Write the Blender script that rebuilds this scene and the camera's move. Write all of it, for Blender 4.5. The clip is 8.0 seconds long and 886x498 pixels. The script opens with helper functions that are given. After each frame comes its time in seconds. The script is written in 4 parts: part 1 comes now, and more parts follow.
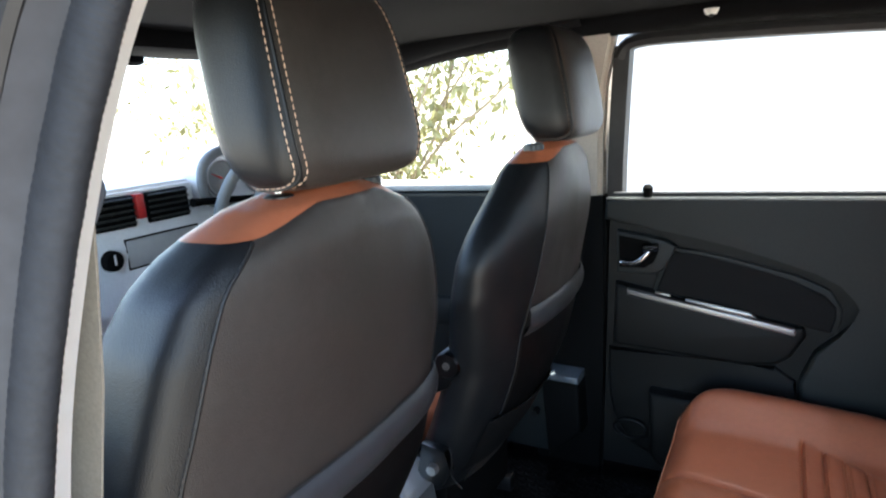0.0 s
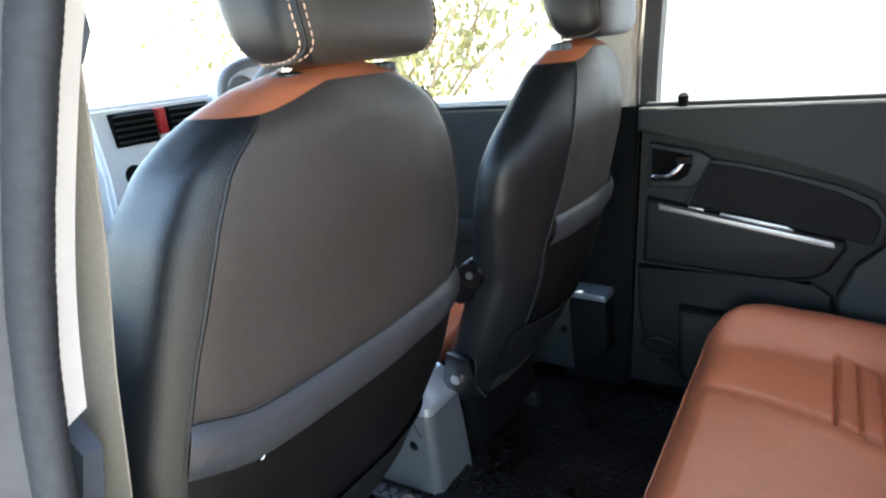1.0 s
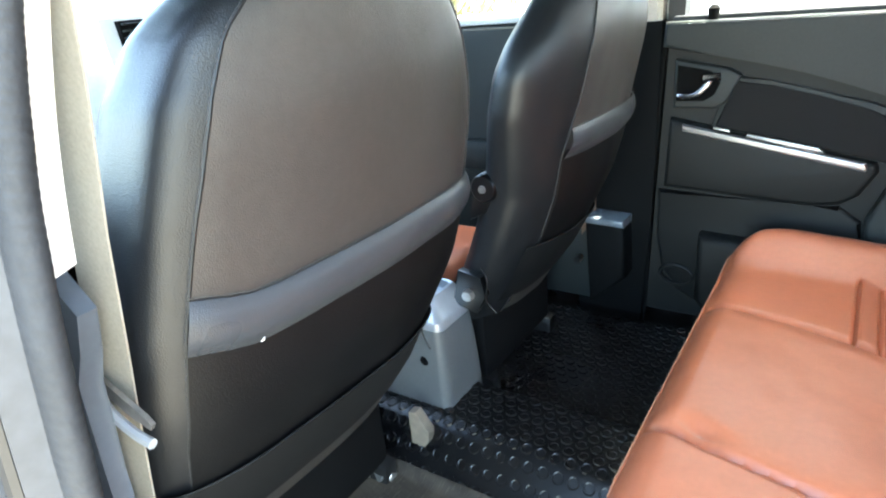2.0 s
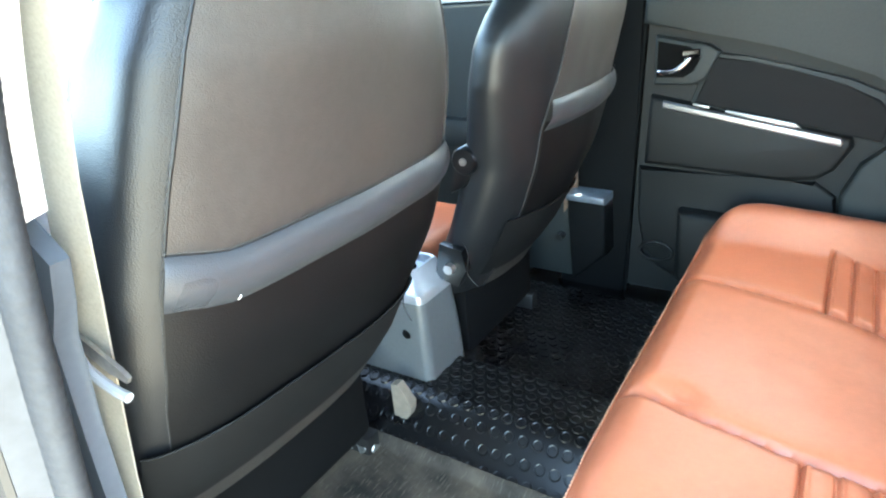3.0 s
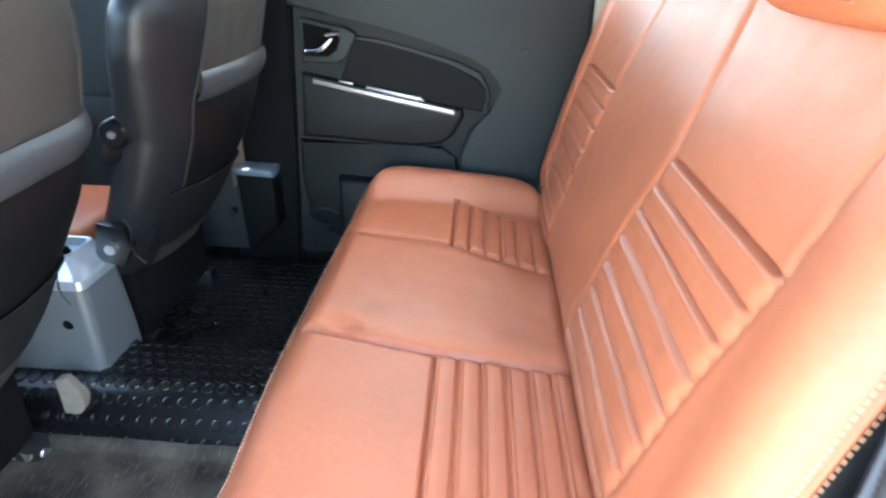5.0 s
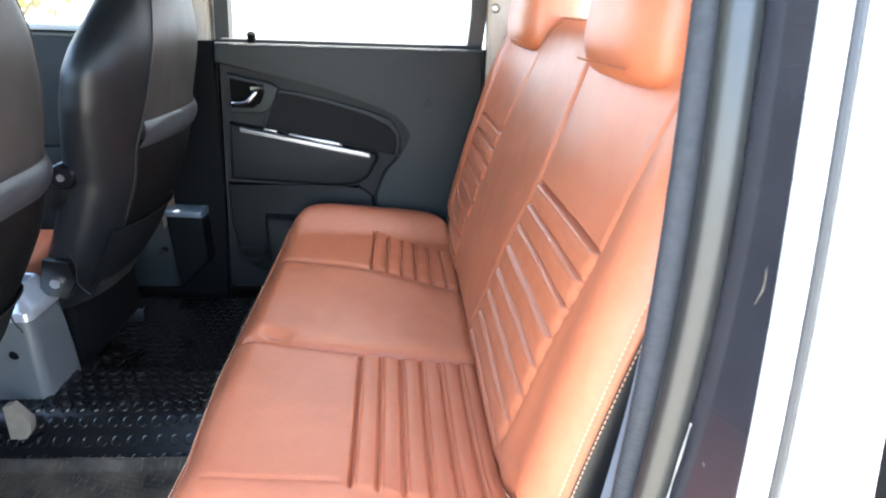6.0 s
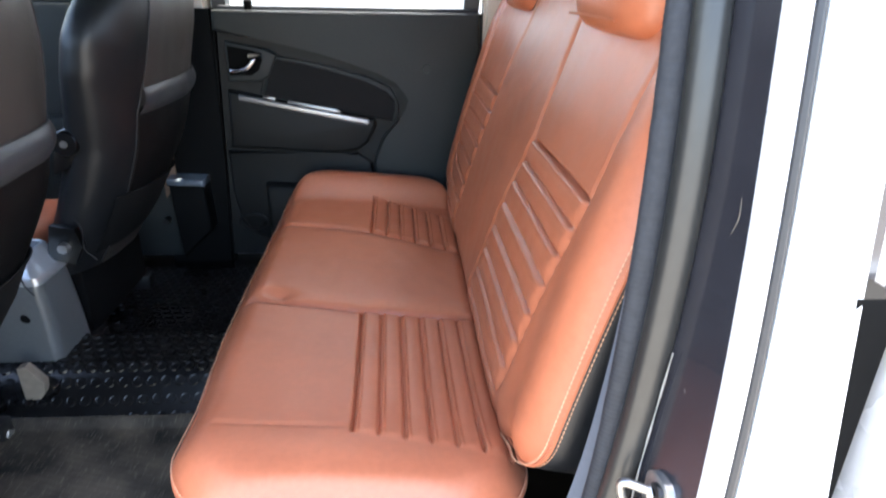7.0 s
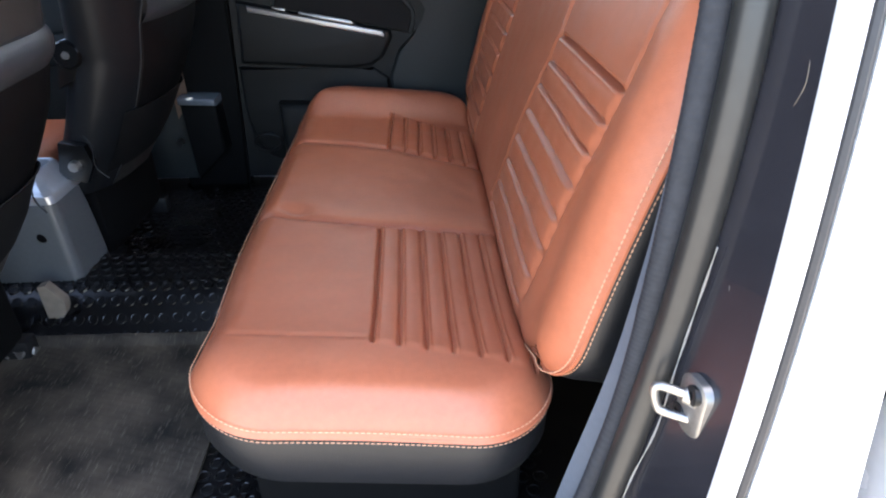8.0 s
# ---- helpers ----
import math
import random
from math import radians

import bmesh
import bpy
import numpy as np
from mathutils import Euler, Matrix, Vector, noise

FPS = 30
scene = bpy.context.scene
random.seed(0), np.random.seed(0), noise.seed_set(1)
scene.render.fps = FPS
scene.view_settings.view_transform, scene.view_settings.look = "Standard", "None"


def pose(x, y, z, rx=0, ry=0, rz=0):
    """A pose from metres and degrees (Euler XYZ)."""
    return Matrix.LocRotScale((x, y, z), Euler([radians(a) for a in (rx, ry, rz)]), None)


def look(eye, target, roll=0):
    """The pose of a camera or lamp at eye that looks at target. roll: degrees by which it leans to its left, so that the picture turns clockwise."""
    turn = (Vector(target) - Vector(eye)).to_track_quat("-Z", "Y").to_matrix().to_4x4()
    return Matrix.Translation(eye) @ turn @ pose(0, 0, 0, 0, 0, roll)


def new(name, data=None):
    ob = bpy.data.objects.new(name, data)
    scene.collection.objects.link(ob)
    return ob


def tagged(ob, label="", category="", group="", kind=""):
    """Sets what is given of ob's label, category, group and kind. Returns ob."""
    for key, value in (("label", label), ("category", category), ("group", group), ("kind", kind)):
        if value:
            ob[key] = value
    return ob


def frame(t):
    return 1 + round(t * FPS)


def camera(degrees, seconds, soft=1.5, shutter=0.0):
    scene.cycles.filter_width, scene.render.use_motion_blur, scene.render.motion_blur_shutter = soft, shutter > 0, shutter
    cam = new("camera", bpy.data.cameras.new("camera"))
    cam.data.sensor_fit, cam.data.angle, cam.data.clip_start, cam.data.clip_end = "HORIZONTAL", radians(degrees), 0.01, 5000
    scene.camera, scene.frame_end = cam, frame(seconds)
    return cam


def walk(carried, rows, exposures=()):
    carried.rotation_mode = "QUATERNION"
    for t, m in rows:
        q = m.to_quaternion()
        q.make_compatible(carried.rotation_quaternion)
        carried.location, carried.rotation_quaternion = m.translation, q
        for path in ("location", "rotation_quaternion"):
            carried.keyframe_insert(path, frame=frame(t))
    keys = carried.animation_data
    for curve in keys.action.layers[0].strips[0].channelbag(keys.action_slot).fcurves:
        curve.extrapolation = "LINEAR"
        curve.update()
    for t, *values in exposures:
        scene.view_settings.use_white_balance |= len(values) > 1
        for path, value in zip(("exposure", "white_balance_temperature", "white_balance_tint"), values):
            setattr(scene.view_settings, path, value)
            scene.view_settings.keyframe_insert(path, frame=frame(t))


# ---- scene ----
cam = camera(71.5, 8.0, soft=2.0, shutter=0.4)
PATH = [
    (0, (0.366, 0.002, 1.666), (-0.59, 1.704, 1.233), -4.4),
    (0.5, (0.37, 0.012, 1.631), (-0.624, 1.664, 1.098), -5.5),
    (1, (0.374, 0.015, 1.595), (-0.661, 1.614, 0.984), -5.7),
    (1.5, (0.386, 0.019, 1.562), (-0.685, 1.563, 0.875), -6.0),
    (2, (0.387, 0.02, 1.523), (-0.687, 1.522, 0.756), -5.7),
    (3.5, (0.429, 0.0, 1.493), (-0.522, 1.549, 0.658), -4.2),
    (4, (0.461, -0.011, 1.496), (-0.227, 1.664, 0.646), -3.7),
    (4.5, (0.487, -0.034, 1.487), (0.044, 1.71, 0.615), -2.0),
    (5, (0.491, -0.092, 1.487), (0.383, 1.703, 0.613), 1.2),
    (6.5, (0.507, -0.368, 1.532), (0.669, 1.504, 0.845), 1.8),
    (7, (0.509, -0.354, 1.5), (0.648, 1.472, 0.696), 1.1),
    (7.5, (0.506, -0.337, 1.463), (0.605, 1.429, 0.528), 1.1),
    (8, (0.509, -0.326, 1.442), (0.581, 1.404, 0.442), -0.3),
]
EXPOSURES = [(0.0, 3.3, 6500, 6), (0.5, 3.4, 6500, 5), (1.0, 3.8, 6600, 4), (1.5, 4.35, 6700, 1), (2.2, 5.05, 6750, -3), (3.4, 5.4, 6650, -6), (4.6, 5.28, 6550, -5), (5.2, 4.6, 6500, 4), (6.3, 4.4, 6600, 7), (6.6, 4.25, 6600, 8), (7.0, 3.78, 6700, 10), (7.5, 3.58, 6700, 11), (8.0, 3.52, 6700, 12)]
walk(cam, [(t, look(eye, target, roll)) for t, eye, target, roll in PATH], EXPOSURES)

# ---- world, sun ----
world = bpy.data.worlds.new("sky")
scene.world = world
world.use_nodes = True
wn = world.node_tree
sky = wn.nodes.new("ShaderNodeTexSky")
sky.sky_type, sky.sun_disc = "NISHITA", False
sky.sun_elevation, sky.sun_rotation = radians(73), radians(69)
sky.air_density, sky.dust_density = 1.0, 2.0
wn.nodes["Background"].inputs["Strength"].default_value = 0.15
wn.links.new(sky.outputs["Color"], wn.nodes["Background"].inputs["Color"])
sun_data = bpy.data.lights.new("sun", "SUN")
sun_data.energy, sun_data.angle, sun_data.color = 4.5, radians(1.0), (1.0, 0.95, 0.87)
sun = new("sun", sun_data)
sun.matrix_world = look((2.6, 1.0, 9.0), (0, 0, 0))


# ---- materials ----
def mat(name, colour, rough=0.5, metal=0.0, vary=0.15, grain=60.0, bump=0.0, bump_scale=400.0, spots=None, coat=0.0, cells=False, spec=0.5):
    """Node material: base colour varied at two scales, with a fine bump."""
    m = bpy.data.materials.new(name)
    m.use_nodes = True
    nt = m.node_tree
    p = nt.nodes["Principled BSDF"]
    p.inputs["Roughness"].default_value, p.inputs["Metallic"].default_value = rough, metal
    p.inputs["Coat Weight"].default_value, p.inputs["Specular IOR Level"].default_value = coat, spec
    co = nt.nodes.new("ShaderNodeTexCoord")
    big, fine = nt.nodes.new("ShaderNodeTexNoise"), nt.nodes.new("ShaderNodeTexNoise")
    big.inputs["Scale"].default_value, fine.inputs["Scale"].default_value = 5.0, grain
    big.inputs["Detail"].default_value, fine.inputs["Detail"].default_value = 4.0, 3.0
    for n in (big, fine):
        nt.links.new(co.outputs["Object"], n.inputs["Vector"])
    add = nt.nodes.new("ShaderNodeMath")
    add.operation = "ADD"
    nt.links.new(big.outputs["Fac"], add.inputs[0])
    nt.links.new(fine.outputs["Fac"], add.inputs[1])
    ramp = nt.nodes.new("ShaderNodeMapRange")
    ramp.inputs["From Min"].default_value, ramp.inputs["From Max"].default_value = 0.7, 1.3
    nt.links.new(add.outputs[0], ramp.inputs["Value"])
    mix = nt.nodes.new("ShaderNodeMix")
    mix.data_type = "RGBA"
    second = spots or [c * (1 - vary) for c in colour]
    mix.inputs["A"].default_value, mix.inputs["B"].default_value = (*second, 1), (*[min(1, c * (1 + vary)) for c in colour], 1)
    nt.links.new(ramp.outputs[0], mix.inputs["Factor"])
    nt.links.new(mix.outputs["Result"], p.inputs["Base Color"])
    rr = nt.nodes.new("ShaderNodeMapRange")
    rr.inputs["To Min"].default_value, rr.inputs["To Max"].default_value = max(0.03, rough - 0.07), min(1, rough + 0.07)
    nt.links.new(big.outputs["Fac"], rr.inputs["Value"])
    nt.links.new(rr.outputs[0], p.inputs["Roughness"])
    if bump:
        b = nt.nodes.new("ShaderNodeBump")
        b.inputs["Strength"].default_value, b.inputs["Distance"].default_value = bump, 0.001
        if cells:
            tex = nt.nodes.new("ShaderNodeTexVoronoi")
            out = tex.outputs["Distance"]
        else:
            tex = nt.nodes.new("ShaderNodeTexNoise")
            out = tex.outputs["Fac"]
        tex.inputs["Scale"].default_value = bump_scale
        nt.links.new(co.outputs["Object"], tex.inputs["Vector"])
        nt.links.new(out, b.inputs["Height"])
        nt.links.new(b.outputs["Normal"], p.inputs["Normal"])
    return m


TAN = mat("tan_leatherette", (0.42, 0.133, 0.065), 0.31, spec=0.45, vary=0.07, grain=90, bump=0.25, bump_scale=700, cells=True)
TAN_STITCH = mat("pale_thread", (0.55, 0.29, 0.17), 0.8)
BLACK = mat("black_leatherette", (0.008, 0.0088, 0.010), 0.38, spec=0.38, vary=0.15, grain=80, bump=0.3, bump_scale=650, cells=True)
BROWNBLACK = mat("charcoal_leatherette", (0.035, 0.031, 0.028), 0.38, vary=0.15, grain=80, bump=0.3, bump_scale=650, cells=True)
THREAD = mat("cream_thread", (0.60, 0.42, 0.30), 0.8)
TRIM = mat("dark_plastic", (0.016, 0.0195, 0.020), 0.5, spec=0.33, vary=0.12, grain=150, bump=0.35, bump_scale=900, cells=True)
FABRIC = mat("door_fabric", (0.008, 0.008, 0.0085), 0.85, spec=0.3, vary=0.25, grain=400, bump=0.4, bump_scale=1200)
SILVERTRIM = mat("satin_silver", (0.36, 0.36, 0.36), 0.36, metal=0.8, vary=0.05)
CHROME = mat("chrome", (0.8, 0.8, 0.8), 0.12, metal=1.0, vary=0.03)
GREYPLASTIC = mat("grey_plastic", (0.23, 0.24, 0.25), 0.42, vary=0.08, grain=120, bump=0.2, bump_scale=900)
CONSOLETOP = mat("silver_plastic", (0.46, 0.48, 0.50), 0.32, metal=0.6, vary=0.05)
CONSOLEBODY = mat("console_plastic", (0.085, 0.09, 0.09), 0.4, vary=0.08, grain=120, bump=0.2, bump_scale=900)
BEIGE = mat("beige_trim", (0.48, 0.43, 0.37), 0.6, vary=0.08, grain=120, bump=0.25, bump_scale=800)
HEADLINER = mat("headliner_cloth", (0.0045, 0.0045, 0.005), 0.95, spec=0.1, vary=0.2, grain=300, bump=0.4, bump_scale=1500)
RUBBER = mat("rubber_mat", (0.003, 0.003, 0.0033), 0.28, spec=0.4, vary=0.3, grain=40, bump=0.25, bump_scale=500)
DUSTMAT = mat("dusty_mat", (0.050, 0.041, 0.030), 0.72, spec=0.25, vary=0.4, grain=14, bump=0.6, bump_scale=160, spots=(0.006, 0.006, 0.0056))


def streaks(material, stretch, scale, colour, low, high):
    """Lays fine directional scuffs of another colour over a material."""
    nt = material.node_tree
    p = nt.nodes["Principled BSDF"]
    old = p.inputs["Base Color"].links[0].from_socket
    co, mp, tex = nt.nodes.new("ShaderNodeTexCoord"), nt.nodes.new("ShaderNodeMapping"), nt.nodes.new("ShaderNodeTexNoise")
    mp.inputs["Scale"].default_value = stretch
    mp.inputs["Rotation"].default_value = (0, 0, 0.35)
    tex.inputs["Scale"].default_value, tex.inputs["Detail"].default_value = scale, 6.0
    rg, mx = nt.nodes.new("ShaderNodeMapRange"), nt.nodes.new("ShaderNodeMix")
    rg.inputs["From Min"].default_value, rg.inputs["From Max"].default_value = low, high
    mx.data_type = "RGBA"
    mx.inputs["B"].default_value = (*colour, 1)
    nt.links.new(co.outputs["Object"], mp.inputs["Vector"])
    nt.links.new(mp.outputs["Vector"], tex.inputs["Vector"])
    nt.links.new(tex.outputs["Fac"], rg.inputs["Value"])
    nt.links.new(rg.outputs[0], mx.inputs["Factor"])
    nt.links.new(old, mx.inputs["A"])
    nt.links.new(mx.outputs["Result"], p.inputs["Base Color"])


streaks(DUSTMAT, (30, 4, 4), 9.0, (0.090, 0.078, 0.060), 0.56, 0.75)
streaks(RUBBER, (6, 6, 6), 3.0, (0.009, 0.0085, 0.0075), 0.52, 0.8)
SEAL = mat("rubber_seal", (0.021, 0.023, 0.027), 0.7, spec=0.3, vary=0.25, grain=120, bump=0.5, bump_scale=300)
# body paint of jamb and sill, their dark reflections put into the colour
SHADEPAINT = mat("shaded_body_paint", (0.030, 0.030, 0.036), 0.2, metal=0.4, vary=0.12, grain=30, coat=0.3)
# shade on the pillar between the doors, painted in as a dull grey
SHADEMATTE = mat("shaded_pillar_paint", (0.05, 0.053, 0.06), 0.45, spec=0.4, vary=0.2, grain=60)
OUTPAINT = mat("silver_paint", (0.72, 0.73, 0.74), 0.28, metal=0.25, vary=0.05, coat=0.6)
STEEL = mat("zinc_steel", (0.38, 0.37, 0.35), 0.38, metal=0.9, vary=0.15, grain=150)
DARKSTEEL = mat("black_steel", (0.02, 0.02, 0.02), 0.4, metal=0.5)
WEBBING = mat("belt_webbing", (0.25, 0.225, 0.185), 0.75, vary=0.15, grain=300, bump=0.5, bump_scale=900)
TYRE = mat("tyre_rubber", (0.02, 0.02, 0.02), 0.8, bump=0.3, bump_scale=200)
EARTH = mat("dry_ground", (0.22, 0.20, 0.17), 0.95, vary=0.3, grain=8, bump=0.6, bump_scale=60)
DASH = mat("dash_silver_grey", (0.76, 0.78, 0.80), 0.45, vary=0.05, grain=120)
DASHTOP = mat("dash_grey", (0.20, 0.21, 0.22), 0.6, vary=0.08, grain=120)
RED = mat("red_plastic", (0.55, 0.03, 0.03), 0.35)
LEAF = mat("foliage", (0.21, 0.20, 0.075), 0.6, vary=0.5, grain=4)
BARK = mat("bark", (0.24, 0.19, 0.12), 0.9, vary=0.3, grain=30)
DARK = mat("void_black", (0.003, 0.003, 0.003), 0.9, spec=0.1)
# door plastic again, with the shade low on the door in its colour
SHADETRIM = mat("shaded_door_plastic", (0.005, 0.006, 0.0063), 0.5, spec=0.28, vary=0.12, grain=150, bump=0.35, bump_scale=900, cells=True)
# grained trim plastic with the far footwell's gloom painted into it
SHADEPILLAR = mat("shaded_grained_plastic", (0.003, 0.0035, 0.0038), 0.6, spec=0.08, vary=0.12, grain=150, bump=0.35, bump_scale=900, cells=True)
WHITEWALL = mat("white_plaster", (0.55, 0.54, 0.52), 0.9, vary=0.06, grain=6, bump=0.4, bump_scale=40)
CREAM = mat("cream_plastic", (0.75, 0.73, 0.68), 0.5, vary=0.04)
CREAMDULL = mat("aged_cream_plastic", (0.20, 0.165, 0.125), 0.6, vary=0.15)
FRAME = mat("black_rubber", (0.014, 0.014, 0.015), 0.5, vary=0.2)
GLOSSBLACK = mat("gloss_black_plastic", (0.003, 0.0034, 0.0038), 0.3, vary=0.1)
GLOSSGREY = mat("gloss_grey_plastic", (0.10, 0.12, 0.14), 0.25, vary=0.1)
# glossy black leatherette, base colour lifted to paint in the lip's bluish highlight
LIPSHEEN = mat("sheen_painted_leatherette", (0.034, 0.036, 0.040), 0.30, vary=0.05, bump=0.3, bump_scale=650, cells=True)
SKIRT = mat("dull_skirt_cloth", (0.006, 0.0064, 0.0068), 0.6, spec=0.2, vary=0.25, grain=200, bump=0.4, bump_scale=900)
POCKET = mat("pocket_leatherette", (0.0036, 0.0037, 0.004), 0.45, spec=0.2, vary=0.15, grain=80, bump=0.3, bump_scale=650, cells=True)
DARKTHREAD = mat("grey_thread", (0.05, 0.05, 0.05), 0.8)
WEBBROWN = mat("brown_webbing", (0.12, 0.075, 0.05), 0.8, bump=0.4, bump_scale=900)
GREYPANEL = mat("warm_grey_panel", (0.38, 0.38, 0.38), 0.5, vary=0.05)
PINK = mat("faded_red_plastic", (0.42, 0.17, 0.12), 0.5)
# grey plastic, the blue cast of sky light mixed into its colour
SKYGREY = mat("sky_tinted_grey_plastic", (0.075, 0.088, 0.108), 0.5, vary=0.08, grain=120)
# pale pillar trim, its sunlit glare put into the colour
SUNTRIM = mat("sun_whitened_trim", (0.78, 0.77, 0.74), 0.5, vary=0.04)
SEALLIP = mat("smooth_rubber", (0.019, 0.0195, 0.0185), 0.36, vary=0.15, grain=60)
SEALANT = mat("pale_sealant", (0.22, 0.21, 0.19), 0.7, vary=0.2)
GLASS = bpy.data.materials.new("window_glass")
GLASS.use_nodes = True
gp = GLASS.node_tree.nodes["Principled BSDF"]
gp.inputs["Base Color"].default_value = (0.95, 0.97, 0.96, 1)
gp.inputs["Transmission Weight"].default_value, gp.inputs["Roughness"].default_value, gp.inputs["IOR"].default_value = 1.0, 0.0, 1.02


# ---- mesh helpers ----
def finish(name, bm, material, smooth=True):
    bmesh.ops.recalc_face_normals(bm, faces=bm.faces)
    me = bpy.data.meshes.new(name)
    bm.to_mesh(me)
    bm.free()
    if smooth:
        me.polygons.foreach_set("use_smooth", [True] * len(me.polygons))
        me.set_sharp_from_angle(angle=radians(42))
    me.materials.append(material)
    return new(name, me)


def part(name, bm, material, parent=None, label="", smooth=True):
    ob = finish(name, bm, material, smooth)
    if parent:
        ob.parent = parent
        ob.matrix_parent_inverse = parent.matrix_world.inverted()
    return tagged(ob, label)


def thing(name, label, category, at=(0, 0, 0), group=""):
    ob = new(name)
    ob.empty_display_size = 0.05
    ob.location = at
    ob.matrix_world = Matrix.Translation(at)
    return tagged(ob, label, category, group)


def structure(name, bm, material, label, category):
    return tagged(part(name, bm, material), label, category, "", "structure")


def box(bm, x0, x1, y0, y1, z0, z1, r=0.0, seg=2, m=None):
    res = bmesh.ops.create_cube(bm, size=1.0)
    vs = res["verts"]
    for v in vs:
        v.co = Vector((x0 + (v.co.x + 0.5) * (x1 - x0), y0 + (v.co.y + 0.5) * (y1 - y0), z0 + (v.co.z + 0.5) * (z1 - z0)))
    if r:
        es = list({e for v in vs for e in v.link_edges})
        out = bmesh.ops.bevel(bm, geom=es, offset=r, segments=seg, affect="EDGES", profile=0.5)
        vs = list(set(out["verts"]) | {v for v in vs if v.is_valid})
    if m is not None:
        bmesh.ops.transform(bm, matrix=m, verts=[v for v in vs if v.is_valid])
    return bm


def B(*a, **k):
    return box(bmesh.new(), *a, **k)


def tube(bm, pts, r, n=8, closed=False, flat=1.0):
    """A tube of radius r (a number or one per point) along pts."""
    pts = [Vector(p) for p in pts]
    rings, up = [], None
    for i, p in enumerate(pts):
        a, b = pts[i - 1] if (i or closed) else pts[0], pts[(i + 1) % len(pts)] if (closed or i < len(pts) - 1) else pts[-1]
        d = (b - a).normalized()
        if up is None:
            up = d.orthogonal().normalized()
        up = (up - d * up.dot(d)).normalized()
        side = d.cross(up)
        rr = r[i] if isinstance(r, (list, tuple)) else r
        rings.append([bm.verts.new(p + rr * (up * math.cos(2 * math.pi * k / n) + side * flat * math.sin(2 * math.pi * k / n))) for k in range(n)])
    m = len(rings)
    for i in range(m if closed else m - 1):
        a, b = rings[i], rings[(i + 1) % m]
        for k in range(n):
            bm.faces.new((a[k], a[(k + 1) % n], b[(k + 1) % n], b[k]))
    if not closed:
        bm.faces.new(rings[0][::-1])
        bm.faces.new(rings[-1])
    return bm


def T(*a, **k):
    return tube(bmesh.new(), *a, **k)


def grid(bm, nu, nv, fn):
    vs = [[bm.verts.new(fn(i / nu, j / nv)) for j in range(nv + 1)] for i in range(nu + 1)]
    for i in range(nu):
        for j in range(nv):
            bm.faces.new((vs[i][j], vs[i + 1][j], vs[i + 1][j + 1], vs[i][j + 1]))
    return vs


def loft(bm, rings, lo=0, hi=None, caps=True):
    """Faces between rings of points; lo to hi picks a stretch of the ring, else it is closed round."""
    n = len(rings[0])
    idx = list(range(n)) + [0] if hi is None else list(range(lo, hi + 1))
    vs = [[bm.verts.new(r[k % n]) for k in (idx[:-1] if hi is None else idx)] for r in rings]
    for a, b in zip(vs, vs[1:]):
        m = len(a)
        for k in range(m if hi is None else m - 1):
            bm.faces.new((a[k], a[(k + 1) % m], b[(k + 1) % m], b[k]))
    if caps and hi is None:
        bm.faces.new(vs[0][::-1])
        bm.faces.new(vs[-1])
    return bm


def prism(bm, outline, axis, a, b, bevel=0.0, seg=2):
    """A flat outline (two coordinates) drawn out along axis from a to b, with rounded front edges."""
    def put(p, d):
        q = list(p)
        q.insert(axis, d)
        return bm.verts.new(q)
    va, vb = [put(p, a) for p in outline], [put(p, b) for p in outline]
    n = len(outline)
    bm.faces.new(va[::-1])
    f = bm.faces.new(vb)
    for k in range(n):
        bm.faces.new((va[k], va[(k + 1) % n], vb[(k + 1) % n], vb[k]))
    if bevel:
        bmesh.ops.bevel(bm, geom=list(f.edges), offset=bevel, segments=seg, affect="EDGES", profile=0.5)
    return bm


def P(*a, **k):
    return prism(bmesh.new(), *a, **k)


def spline(pts, n):
    """n points on a smooth curve through pts."""
    pts = [Vector(p) for p in pts]
    out = []
    for i in range(n):
        t = i / (n - 1) * (len(pts) - 1)
        k = min(int(t), len(pts) - 2)
        f = t - k
        p0, p1, p2, p3 = pts[max(k - 1, 0)], pts[k], pts[k + 1], pts[min(k + 2, len(pts) - 1)]
        out.append(0.5 * (2 * p1 + (p2 - p0) * f + (2 * p0 - 5 * p1 + 4 * p2 - p3) * f * f + (3 * p1 - p0 - 3 * p2 + p3) * f ** 3))
    return out


def lerp(table, v):
    """Value at v from rows of (v, value), smooth between."""
    for (a, x), (b, y) in zip(table, table[1:]):
        if v <= b:
            f = max(0.0, (v - a) / (b - a))
            return x + (y - x) * f
    return table[-1][1]


def dashes(pts, step, length, r):
    """Short stitches along a line of points."""
    bm = bmesh.new()
    pts = [Vector(p) for p in pts]
    run, due = 0.0, 0.0
    for a, b in zip(pts, pts[1:]):
        d = (b - a).length
        while d > 1e-6 and due <= run + d:
            f = (due - run) / d
            c = a.lerp(b, f)
            w = (b - a).normalized() * length / 2
            tube(bm, [c - w, c, c + w], [r * 0.6, r, r * 0.6], 5)
            due += step
        run += d
    return bm


def groove(d, w):
    return math.exp(-(d / w) ** 2)


def disc_corner(x, y, hx, hy, r):
    """Squares to a rounded rectangle of half sizes hx, hy and corner radius r."""
    dx, dy = abs(x) - (hx - r), abs(y) - (hy - r)
    if dx > 0 and dy > 0:
        k = max(dx, dy) / math.hypot(dx, dy)
        x, y = math.copysign(hx - r + dx * k, x), math.copysign(hy - r + dy * k, y)
    return x, y


MID = 0.96   # centre line of the cab, across

# ---- setting: ground, cab shell ----
bm = bmesh.new()
